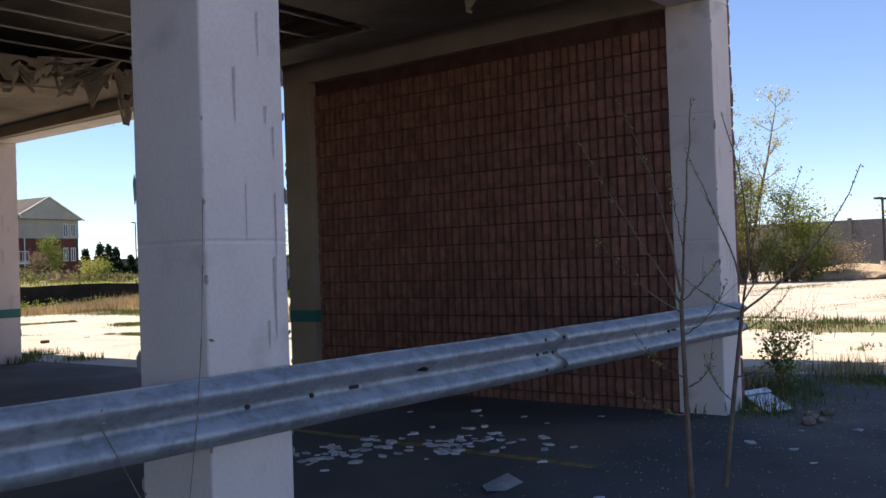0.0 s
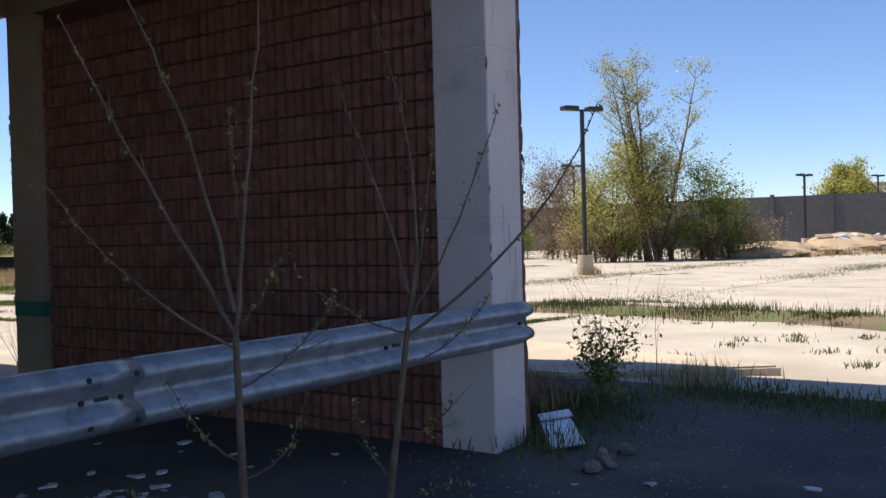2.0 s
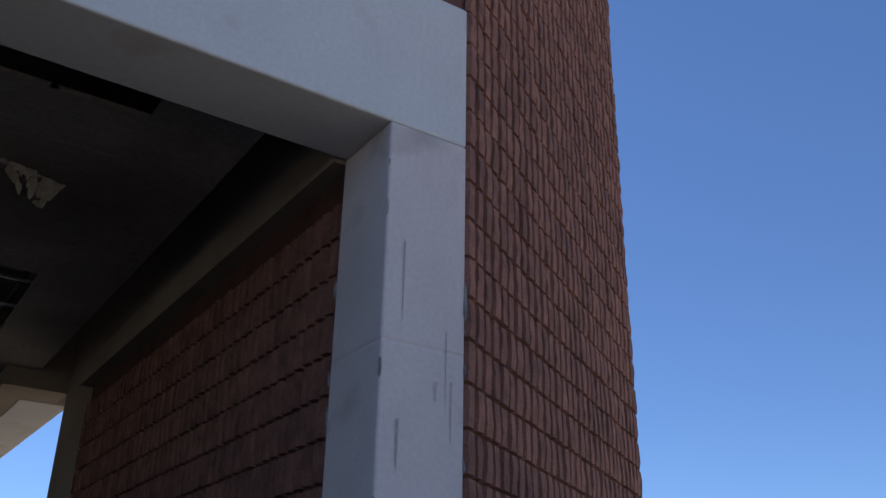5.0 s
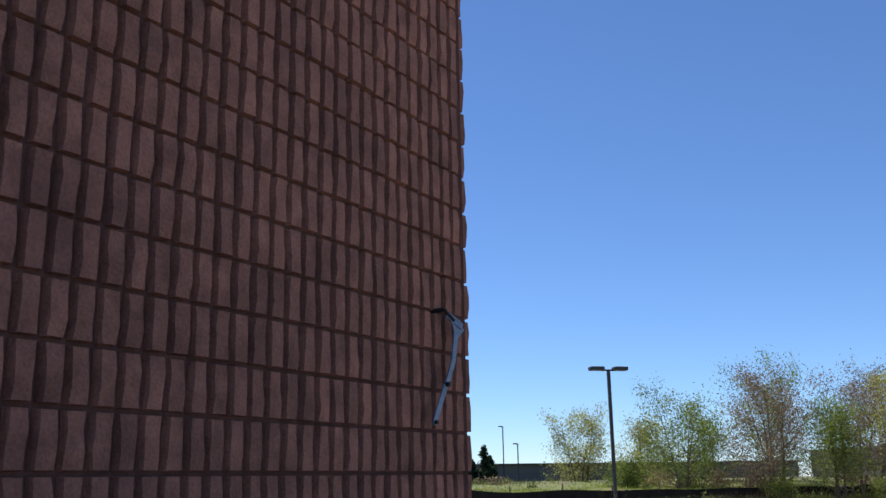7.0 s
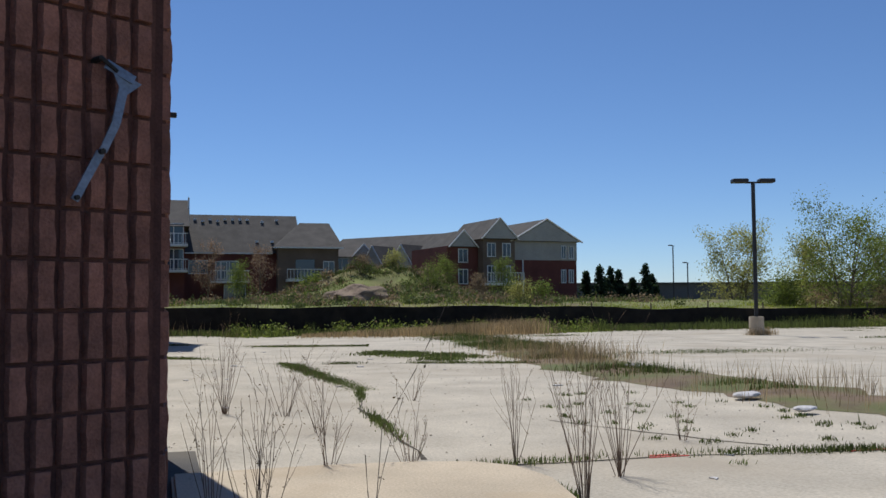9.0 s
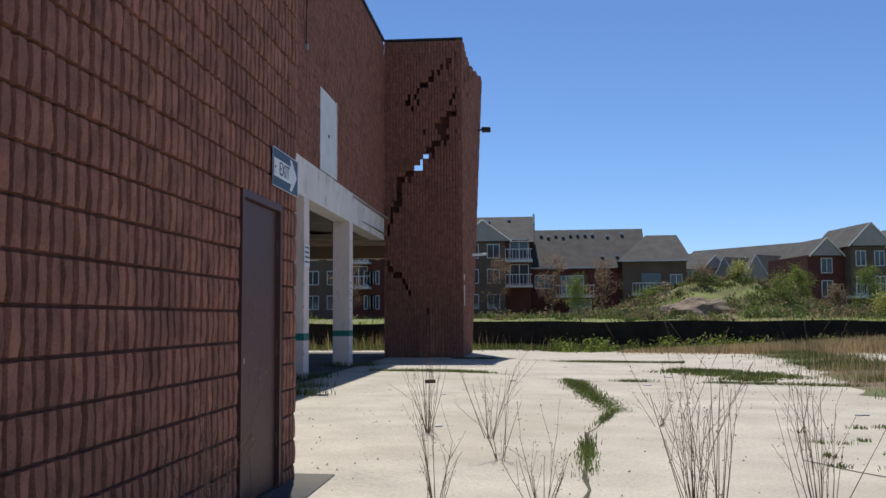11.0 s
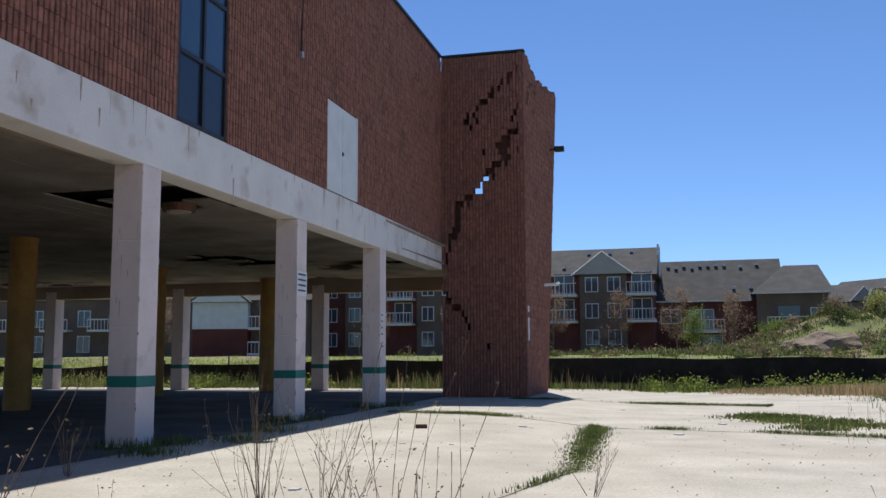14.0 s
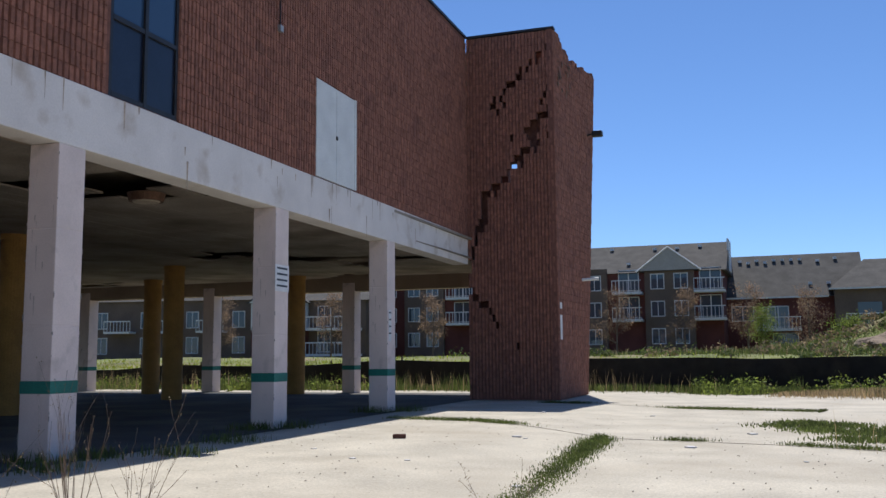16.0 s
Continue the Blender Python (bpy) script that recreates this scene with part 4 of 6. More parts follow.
sapling(-2.5, -1.13, (-0.14, -0.05), (0.02, 1.16),
        (((0.02, 1.16), (0.06, 1.75), (-0.08, 2.42), -0.05, 0.0085), ((0.03, 1.3), (-0.1, 1.75), (-0.28, 2.24), 0.2, 0.007), ((0.03, 1.2), (0.1, 1.6), (0.14, 2.0), 0.15, 0.006),
         ((0.02, 1.18), (0.22, 1.55), (0.41, 2.04), -0.05, 0.006), ((0.02, 1.13), (0.52, 1.56), (0.83, 2.07), 0.05, 0.0085), ((0.02, 1.14), (-0.2, 1.23), (-0.42, 1.42), -0.12, 0.005),
         ((0.0, 1.0), (0.2, 1.1), (0.36, 1.28), 0.1, 0.0045), ((-0.04, 0.7), (0.1, 0.76), (0.2, 0.88), -0.1, 0.004), ((-0.06, 0.55), (-0.15, 0.65), (-0.22, 0.85), 0.1, 0.004), ((-0.06, 0.4), (0.08, 0.5), (0.25, 0.55), -0.1, 0.0035)), 8, "bare grey-brown sapling forked above the rail")

# ---- kerb island, joints and weeds on the lot ----
bm = bmesh.new()
isl = [(3.13, 0.9), (4.55, -0.9), (5.0, 0.4), (5.35, 1.7), (5.62, 2.9), (5.74, 3.6), (5.66, 4.15), (5.4, 4.45), (4.9, 4.6), (4.2, 4.66), (3.05, 4.62)]
f = bm.faces.new([bm.verts.new((x, y, 0.10)) for x, y in isl])
e = bmesh.ops.extrude_face_region(bm, geom=[f])
bmesh.ops.translate(bm, verts=[v for v in e["geom"] if isinstance(v, bmesh.types.BMVert)], vec=(0, 0, -0.14))
bmesh.ops.recalc_face_normals(bm, faces=bm.faces)
bmesh.ops.bevel(bm, geom=[ed for ed in bm.edges if abs(ed.verts[0].co.z - 0.1) < 1e-4 and abs(ed.verts[1].co.z - 0.1) < 1e-4], offset=0.025, segments=3, affect="EDGES")
structure("kerb_island", bm, M_KERB, "tan rounded concrete island beside the tower", pose(0.05, 0.2, -0.04), "kerb")

joints = [[(5.3, 5.6), (5.5, 9.9), (6.0, 12.5), (5.77, 15.4), (5.5, 19.0)], [(0.7, 21.6), (2.7, 21.2), (4.5, 19.9), (5.5, 19.0), (8.1, 18.5), (11.5, 17.2)], [(1.6, 28.6), (4.0, 28.2), (9, 27.0)], [(3.4, 5.1), (7.5, 5.15), (13, 4.2)],
          [(7.4, 7.9), (8.0, 6.6), (8.7, 5.4)], [(12, 26), (30, 25.5)], [(14, 20), (34, 18.5)], [(13, 32.4), (45, 31.5)], [(13, 12), (40, 9.5)], [(14, 5), (42, 2.5)], [(20, 0), (21.5, 34)], [(14, -3), (48, -6)], [(33, -10), (34, 36)]]
rg = random.Random(2)
for ln in joints:
    bm = bmesh.new()
    for (xa, ya), (xb, yb) in zip(ln, ln[1:]):
        n = max(4, int(math.hypot(xb - xa, yb - ya) / 0.5))
        d = Vector((xb - xa, yb - ya, 0)).normalized()
        s = Vector((-d.y, d.x, 0))
        prev = None
        for k in range(n + 1):
            c = Vector((xa + (xb - xa) * k / n, ya + (yb - ya) * k / n, -0.008)) + s * rg.uniform(-0.03, 0.03)
            c.z += lot_z(c.x)
            w = rg.uniform(0.008, 0.03)
            cur = (bm.verts.new(c - s * w), bm.verts.new(c + s * w))
            if prev:
                bm.faces.new((prev[0], cur[0], cur[1], prev[1]))
            prev = cur
    structure("slab_joint", bm, M_CRACK, "dirt-filled joint between concrete slabs", None, "joint")

strip = [(7.2, -9), (9.6, -4), (11.6, 0.4), (12.5, 6.6), (11.9, 11.5), (11.8, 16), (12.8, 22), (13.6, 28), (13.8, 35)]
bm = bmesh.new()
prev = None
P = along(strip, 2, 0, 1)
pts = []
for (xa, ya), (xb, yb) in zip(strip, strip[1:]):
    for k in range(10):
        pts.append((xa + (xb - xa) * k / 10, ya + (yb - ya) * k / 10))
for k, (x, y) in enumerate(pts):
    w0, w1 = 1.25 + 0.6 * noise.noise((k * 0.5, 0, 0)), 1.15 + 0.6 * noise.noise((k * 0.5, 5, 0))
    zl = lot_z(x)
    cur = (bm.verts.new((x - w0, y, zl - 0.008)), bm.verts.new((x - 0.1, y, zl + 0.05)), bm.verts.new((x + w1, y, zl - 0.008)))
    if prev:
        bm.faces.new((prev[0], prev[1], cur[1], cur[0]))
        bm.faces.new((prev[1], prev[2], cur[2], cur[1]))
    prev = cur
structure("soil_strip", bm, M_SOIL, "low soil strip across the lot grown with weeds", None, "ground")
blades("strip_grass", along(strip, 26000, 0.5, 4, 0.7), 0.03, 0.2, 0.008, M_GRASS, "green grass and weeds on the soil strip", seed=4)
blades("strip_straw", along(strip, 4200, 0.6, 5, 0.35), 0.12, 0.6, 0.004, M_STRAW, "dry straw stems on the soil strip", 0.4, 5)
for k, (ln, n, w, cl) in enumerate((([(6.02, 12.2), (5.78, 15.2), (5.55, 18.6)], 2600, 0.11, 0), (joints[0][:3], 700, 0.03, 0.8), (joints[1], 3000, 0.08, 0.9), (joints[2], 3400, 0.09, 1.0), (joints[3], 900, 0.05, 0.6), ([(3.1, 4.75), (5.2, 4.75), (5.8, 4.1), (5.75, 3.0), (5.4, 1.6)], 3000, 0.10, 1.1),
                                    (joints[5], 1200, 0.25, 0.3), (joints[6], 1500, 0.3, 0.3), (joints[8], 2200, 0.35, 0.25), (joints[9], 2600, 0.4, 0.25), (joints[11], 1500, 0.4, 0.25), (joints[7], 1200, 0.3, 0.3), (joints[12], 1200, 0.3, 0.3))):
    blades("joint_grass", along(ln, int(n * 1.9), w * 1.1, 20 + k, cl * 0.9 if k < 6 else cl), 0.01, 0.075 if k < 6 else 0.09, 0.005, M_GRASS, "grass growing from a slab joint", 0.6, 20 + k)
blades("patch_weeds", spots([(8.3, 22.2), (8.8, 21.2), (8.6, 23.0), (9.5, 20.6), (9.2, 22.4), (9.9, 21.4), (9.3, 19.4), (10.1, 20.2)], 4200, 0.3, 31), 0.02, 0.08, 0.014, M_GRASS, "low weed patches on broken concrete", 0.8, 31)
g = np.random.RandomState(8)
sp = np.stack([g.uniform(6.5, 10.6, 60), g.uniform(2, 10.5, 60)], 1)
blades("speckled_weeds", spots(sp[sp[:, 0] > 7.6], 1500, 0.05, 32), 0.015, 0.06, 0.006, M_GRASS, "scattered small weeds on broken concrete", 0.8, 32)
sp = np.stack([g.uniform(5.5, 11, 40), g.uniform(-7, 1.0, 40)], 1)
blades("speckled_weeds", spots(sp, 1500, 0.1, 33), 0.03, 0.1, 0.008, M_GRASS, "scattered small weeds on broken concrete", 0.8, 33)
blades("shade_grass", spots([(2.9, -1.2), (2.7, -2.0), (3.0, -0.5), (2.6, -2.9), (1.6, 0.2), (2.1, 0.4), (1.2, 0.15)], 4600, 0.34, 34), 0.02, 0.1, 0.006, M_GRASS, "rank grass in the building's shade", 0.5, 34)
blades("column_grass", spots([(-0.2, 13.0), (0.2, 13.5), (-0.4, 18.2), (0.0, 18.7), (-0.5, 23.4), (0.1, 23.9), (0.6, 12.2), (0.5, 16), (-5.6, -0.15), (0.3, -0.2), (0.9, 14.2)], 2600, 0.22, 35), 0.03, 0.18, 0.006, M_GRASS, "grass at the foot of the columns", 0.5, 35)
blades("lit_tuft", spots([(2.0, 1.0), (1.5, 0.7), (2.5, 1.6), (3.4, -0.2)], 1300, 0.24, 36), 0.06, 0.3, 0.006, M_STRAW, "straw tuft by the slanted wall", 0.5, 36)

stalks(5.8, 3.3, 16, 1.15, 0.5, 1, "clump of tall dry weed stalks by the island")
stalks(6.6, 4.4, 15, 0.95, 1.0, 2, "branching dry weed clump on the lot")
stalks(6.0, 5.2, 9, 0.8, 0.8, 3, "thin dry weed stalks on the lot")
stalks(3.55, 2.6, 12, 0.85, 0.9, 4, "leafless brown shrub against the brick tower", M_TWIG, M_BUD)
stalks(3.35, 3.3, 9, 0.75, 0.8, 5, "leafless brown shrub against the brick tower", M_TWIG, M_BUD)
stalks(3.75, 0.35, 2, 1.0, 0.15, 6, "single dark dead mullein stalk", M_BARK, M_BUD)
stalks(-7.3, -1.93, 1, 1.35, 0.1, 7, "single dead stalk in front of the rail", M_TWIG, M_BUD)
stalks(2.1, 0.15, 16, 0.95, 0.9, 8, "leafing shrub at the edge of the shade", M_TWIG, M_BUD, leafy=600)
stalks(4.3, 4.85, 10, 0.6, 1.2, 9, "thin dry grasses along the island kerb")
stalks(5.0, 4.95, 12, 0.55, 1.4, 10, "thin dry grasses along the island kerb")
stalks(4.6, 7.4, 6, 0.7, 1.0, 11, "thin dry weed stalks on the lot")
stalks(1.0, 10.2, 10, 0.6, 1.2, 12, "dry weeds at the building's edge")
stalks(1.4, 8.3, 12, 0.7, 1.2, 13, "dry weeds at the building's edge")
stalks(0.2, -0.35, 8, 0.5, 1.0, 14, "thin weeds at the column's foot", M_TWIG, M_BUD)
stalks(3.7, 9.2, 15, 1.0, 0.9, 16, "tall dark seed-headed weeds near the columns")
stalks(4.4, 8.9, 8, 0.85, 0.9, 17, "dark seed-headed weed stalks near the columns")
stalks(6.4, 10.6, 7, 0.5, 1.3, 18, "low branching dead weed by the slab joint")
stalks(8.1, 6.0, 7, 0.5, 1.2, 15, "thin dry weed stalks on the lot")

# ---- silt fence, bank and mound ----
def bank_z(x, y):
    b = 0.75 + 0.5 * min(1, (y - 38) / 8) + 0.12 * noise.noise((x * 0.15, y * 0.15, 2))
    b += 2.3 * math.exp(-(((x - 15.5) / 5.0) ** 2 + ((y - 57) / 5.5) ** 2)) * (1 + 0.5 * noise.noise((x * 0.5, y * 0.5, 7)))
    b += 0.1 * noise.noise((x * 0.9, y * 0.7, 11)) * (y > 39.5)
    return b


bm = bmesh.new()
xs, ys = np.linspace(-110, 120, 231), [38.25, 38.9, 40, 42, 45, 48, 50, 52, 54, 56, 58, 60, 63, 67, 72, 80, 95, 130]
grid = [[bm.verts.new((x, y, bank_z(x, y) if y < 110 else 1.0)) for x in xs] for y in ys]
for a in range(len(ys) - 1):
    for b in range(len(xs) - 1):
        bm.faces.new((grid[a][b], grid[a][b + 1], grid[a + 1][b + 1], grid[a + 1][b]))
for fc in bm.faces:
    fc.smooth = True
structure("ground_bank", bm, M_TURF, "grassy bank behind the silt fence", None, "ground")
g = np.random.RandomState(12)
q = np.stack([g.uniform(-60, 70, 26000), 38.3 + np.abs(g.normal(0, 3.2, 26000))], 1)
q = np.array([(x, y, bank_z(x, y)) for x, y in q])
blades("bank_grass", q[:26000], 0.05, 0.18, 0.014, M_LAWN, "bright spring grass on the bank", 0.5, 40)
mq = np.stack([g.normal(16, 7.5, 30000), g.normal(54.0, 5.0, 30000)], 1)
mq = np.array([(x, y, bank_z(x, y)) for x, y in mq if y > 42 and not (abs(x - 13.2) < 1.5 and 47 < y < 52.3)])
blades("mound_weeds", mq, 0.06, 0.3, 0.014, M_GRASS, "weeds and grass on the earth mound", 0.8, 41)
blades("mound_straw", mq[:2500] + np.array([0.2, -0.1, 0]), 0.15, 0.5, 0.012, M_STRAW, "dry stems on the earth mound", 0.7, 42)


def clumps(name, pts, per, r, h, size, mat, label, seed):
    """Low leafy clumps: many small leaves heaped round each point (x, y, z)."""
    q = np.random.RandomState(seed)
    pts = np.asarray(pts, float)
    k = np.repeat(np.arange(len(pts)), per)
    grow = q.uniform(0.45, 1.25, len(pts))[k]
    way = q.normal(0, 1, (len(k), 3))
    way /= np.linalg.norm(way, axis=1)[:, None]
    c = pts[k] + way * np.array([r, r, h]) * (grow * q.uniform(0.3, 1.0, len(k)))[:, None]
    c[:, 2] = np.maximum(c[:, 2], pts[k][:, 2] + 0.01)
    a, b = q.normal(0, 1, (len(k), 3)), q.normal(0, 1, (len(k), 3))
    a /= np.linalg.norm(a, axis=1)[:, None]
    b -= a * np.sum(a * b, 1)[:, None]
    b /= np.linalg.norm(b, axis=1)[:, None]
    sc = size * q.uniform(0.5, 1.3, (len(k), 1))
    v = np.stack([c - a * sc, c + b * sc * 0.5, c + a * sc, c - b * sc * 0.5], 1)
    f = [(i, i + 1, i + 2, i + 3) for i in np.arange(len(k)) * 4]
    return tagged(new(name, raw(name, v.reshape(-1, 3), f, mat)), label, "weeds", "", "stuff")


mc = mq[np.random.RandomState(3).choice(len(mq), 460, False)]
clumps("mound_brush", mc[:300], 90, 0.6, 0.5, 0.09, M_GRASS, "green leafy brush over the earth mound", 61)
clumps("mound_scrub", mc[300:], 80, 0.6, 0.6, 0.09, M_LEAF_B, "brown and olive scrub over the earth mound", 62)
bm = bmesh.new()
bmesh.ops.create_icosphere(bm, subdivisions=4, radius=1)
for v in bm.verts:
    v.co = Vector((v.co.x * 2.1, v.co.y * 1.5, v.co.z * 0.85)) * (1 + 0.3 * noise.noise(v.co * 2.2))
tagged(part("dirt_heap", bm, material("brown heap soil", (0.27, 0.2, 0.14), 0.2, 0.95, 2.5, 14, 0.9, stain=(0.14, 0.13, 0.05), stain_scale=1.2, dist=0.05), None, "", pose(13.2, 50.4, bank_z(13.2, 50.4) - 0.3)), "bare brown dirt heap at the mound's foot", "dirt heap")

fx = np.linspace(-70, 62, 180)
fy = 38.0
bm = bmesh.new()
prev = None
for x in fx:
    sag = 1.02 + 0.14 * noise.noise((x * 0.22, 3, 0)) - 0.05 * abs(math.sin(x * 0.55)) + 0.16 * math.sin(x * 0.09 + 1)
    ln = 0.1 * noise.noise((x * 0.6, 8, 0))
    cur = [bm.verts.new((x, fy - 0.1 + ln * k, z)) for k, z in ((0, -0.15), (0.6, sag * 0.5), (1.4, sag))]
    if prev:
        for a in (0, 1):
            bm.faces.new((prev[a], cur[a], cur[a + 1], prev[a + 1]))
    prev = cur
bmesh.ops.solidify(bm, geom=bm.faces[:], thickness=0.01)
sf = thing("silt_fence", "sagging black silt fence along the lot's edge", "fence")
part("cloth", bm, M_CLOTH, sf)
for x in np.arange(-68, 62, 3.1):
    part("post", boxes((x - 0.025, x + 0.025, fy + 0.01, fy + 0.06, -0.1, 1.22 + 0.1 * math.sin(x * 3))), M_WOOD, sf)
front = [(-60, 37.2), (-20, 37.3), (0, 37.2), (20, 37.0), (40, 37.2), (60, 37.2)]
blades("fence_grass", along(front, 22000, 0.8, 50), 0.05, 0.5, 0.011, M_GRASS, "weeds in front of the silt fence", 0.7, 50)
blades("fence_weeds", along(front, 9000, 0.4, 53, 0.9), 0.15, 0.7, 0.013, M_GRASS, "taller clumps of weeds in front of the silt fence", 0.6, 53)
blades("fence_straw", along(front, 3200, 0.7, 51, 0.12), 0.2, 0.9, 0.008, M_STRAW, "dry stems in front of the silt fence", 0.4, 51)
fq = along(front, 1150, 0.5, 54, 0.5)
clumps("fence_brush", np.column_stack([fq, np.full(len(fq), -0.05)]), 64, 0.5, 0.65, 0.065, M_LEAF, "leafy green weeds heaped against the silt fence", 63)
clumps("fence_scrub", np.column_stack([fq[::5] + 0.3, np.full(len(fq[::5]), -0.05)]), 60, 0.4, 0.7, 0.05, M_LEAF_B, "brown dead weeds against the silt fence", 64)
blades("corner_scrub", along([(8, 36), (14, 34.5), (18, 35.5)], 4200, 0.8, 52), 0.15, 0.7, 0.01, M_STRAW, "dry scrub where the strip meets the fence", 0.4, 52)

# ---- lamp posts ----
def lamp_post(x, y, h, label, turn=0.0, heads=2):
    t = thing("lamp_post", label, "lamp post", pose(x, y, lot_z(x), 0, 0, turn), "parking lot lamps")
    bm = bmesh.new()
    tube(bm, (0, 0, -0.05), (0, 0, 0.72), 0.3, 0.28, 20)
    part("base", bm, M_KERB, t, "round concrete footing")
    part("pole", rounded(boxes((-0.065, 0.065, -0.065, 0.065, 0.7, h - 0.05)), 0.012, 1), M_BLACK, t)
    part("cross_arm", boxes((-0.3, 0.3, -0.03, 0.03, h - 0.12, h - 0.05)), M_BLACK, t)
    for sx in (-1, 1)[:heads]:
        part("lamp_head", rounded(boxes(*[(min(sx * 0.22, sx * 0.85), max(sx * 0.22, sx * 0.85), -0.2, 0.2, h - 0.1, h + 0.06)]), 0.03, 1), M_BLACK, t)
    blades("base_grass", spots([(x - 0.3, y - 0.3), (x + 0.4, y - 0.2), (x + 0.5, y + 0.2)], 300, 0.2, int(x)), 0.1, 0.4, 0.01, M_STRAW, "dry grass round a lamp footing", 0.5, int(x))
    return t


lamp_post(26.1, 12.2, 6.2, "black twin-headed parking lot lamp on a concrete footing", -30)
lamp_post(25.2, 29.8, 6.15, "black twin-headed parking lot lamp on a concrete footing", -15)
lamp_post(62.4, 13.2, 5.15, "black twin-headed lamp near the spoil heaps", -15)
lamp_post(50.5, 25.0, 6.0, "black twin-headed lamp before the trees", -30)
lamp_post(87.0, 12.8, 6.0, "far black twin-headed lamp", -20)
lamp_post(73.2, 120.6, 9.4, "far tall black lamp by the road", 20, 1)
lamp_post(70.5, 112.0, 6.5, "far black lamp by the road", 20, 1)

# ---- spoil heaps, noise wall, trees ----
for k, (x, y, rx, ry, h) in enumerate(((47, 11.5, 4.0, 3, 1.0), (51, 8.5, 3.6, 3, 0.9), (55, 4.0, 4.2, 3.5, 1.1), (60, 0, 5, 4, 1.3), (57, 9, 4, 3, 1.3), (64, -4, 6, 4, 1.5), (52, 1, 3, 3, 0.8), (66, -10, 6, 4, 1.4))):
    bm = bmesh.new()
    bmesh.ops.create_icosphere(bm, subdivisions=4, radius=1)
    for v in bm.verts:
        n3 = 0.22 * noise.noise(v.co * 1.7 + Vector((k, 0, 0))) + 0.1 * noise.noise(v.co * 5 + Vector((0, k, 0)))
        v.co = Vector((v.co.x * rx, v.co.y * ry, v.co.z * h * 0.8)) * (1 + n3)
    tagged(part("spoil_heap", bm, M_SAND, None, "", pose(x, y, -0.1)), "pale sandy spoil heap at the lot's edge", "dirt heap", "spoil heaps")
blades("heap_straw", spots([(45, 13), (47, 9.5), (50, 6.5), (53, 4.5), (54, 11), (57, 2), (49, 12.5), (60, 6)], 5200, 1.5, 71), 0.1, 0.55, 0.02, M_STRAW, "dry straw and weeds round the spoil heaps", 0.6, 71)
rg = random.Random(17)
for k in range(26):
    s = rg.uniform(0.15, 0.6)
    bx = rounded(boxes((-s, s, -s * 0.6, s * 0.6, 0, s * rg.uniform(0.15, 0.5))), 0.03, 1)
    tagged(part("rubbish", bx, M_LITTER if k % 3 else M_RUBBLE, None, "", pose(56 + rg.uniform(-3, 3), 7.5 + rg.uniform(-3, 2.5), 0.55 + rg.uniform(-0.3, 0.3), rg.uniform(-20, 20), rg.uniform(-20, 20), rg.uniform(0, 180))), "dumped rubbish on a spoil heap", "rubbish", "dumped rubbish")
nw = thing("noise_wall", "long grey panelled noise wall behind the trees", "wall", kind="structure")
wall_pts = [(58, -40), (66, 4), (64, 20), (66, 34), (70, 60)]
for (xa, ya), (xb, yb) in zip(wall_pts, wall_pts[1:]):
    L_ = math.hypot(xb - xa, yb - ya)
    n = int(L_ / 4)
    for k in range(n):
        p0 = Vector((xa + (xb - xa) * k / n, ya + (yb - ya) * k / n, 0))
        an = math.degrees(math.atan2(yb - ya, xb - xa))
        part("panel", boxes((0.1, L_ / n - 0.1, -0.06, 0.06, 0, 3.7)), M_GREY_WALL, nw, "", Matrix.Translation(p0) @ pose(0, 0, 0, 0, 0, an))
        part("post", boxes((-0.14, 0.14, -0.14, 0.14, 0, 3.85)), M_GREY_WALL, nw, "", Matrix.Translation(p0) @ pose(0, 0, 0, 0, 0, an))

tree(40.1, 15.3, 11.0, 2.4, 2000, 0.12, M_LEAF_Y, 1, "tall sparse tree with first yellow-green leaves", trunks=6, r=0.13, low=0.25, depth=3, fuzz=0.3)
rg = random.Random(44)
for k, (x, y) in enumerate([(38.0 + 0.62 * i, 18.5 - 0.85 * i) for i in range(10)] + [(44 + 0.9 * i, 23.5 + 1.9 * i) for i in range(10)] + [(37.5 + 0.8 * i, 44 - 1.1 * i) for i in range(7)]):
    tree(x + rg.uniform(-0.5, 0.5), y + rg.uniform(-0.5, 0.5), rg.uniform(0.9, 1.9), 0.9, 420, 0.11, (M_STRAW, M_LEAF_B, M_LEAF)[k % 3], 200 + k, ("dry straw-coloured scrub under the trees", "brown twiggy scrub under the trees", "low green scrub under the trees")[k % 3], trunks=4, r=0.025, low=0.02, fuzz=0.35, name="bush")
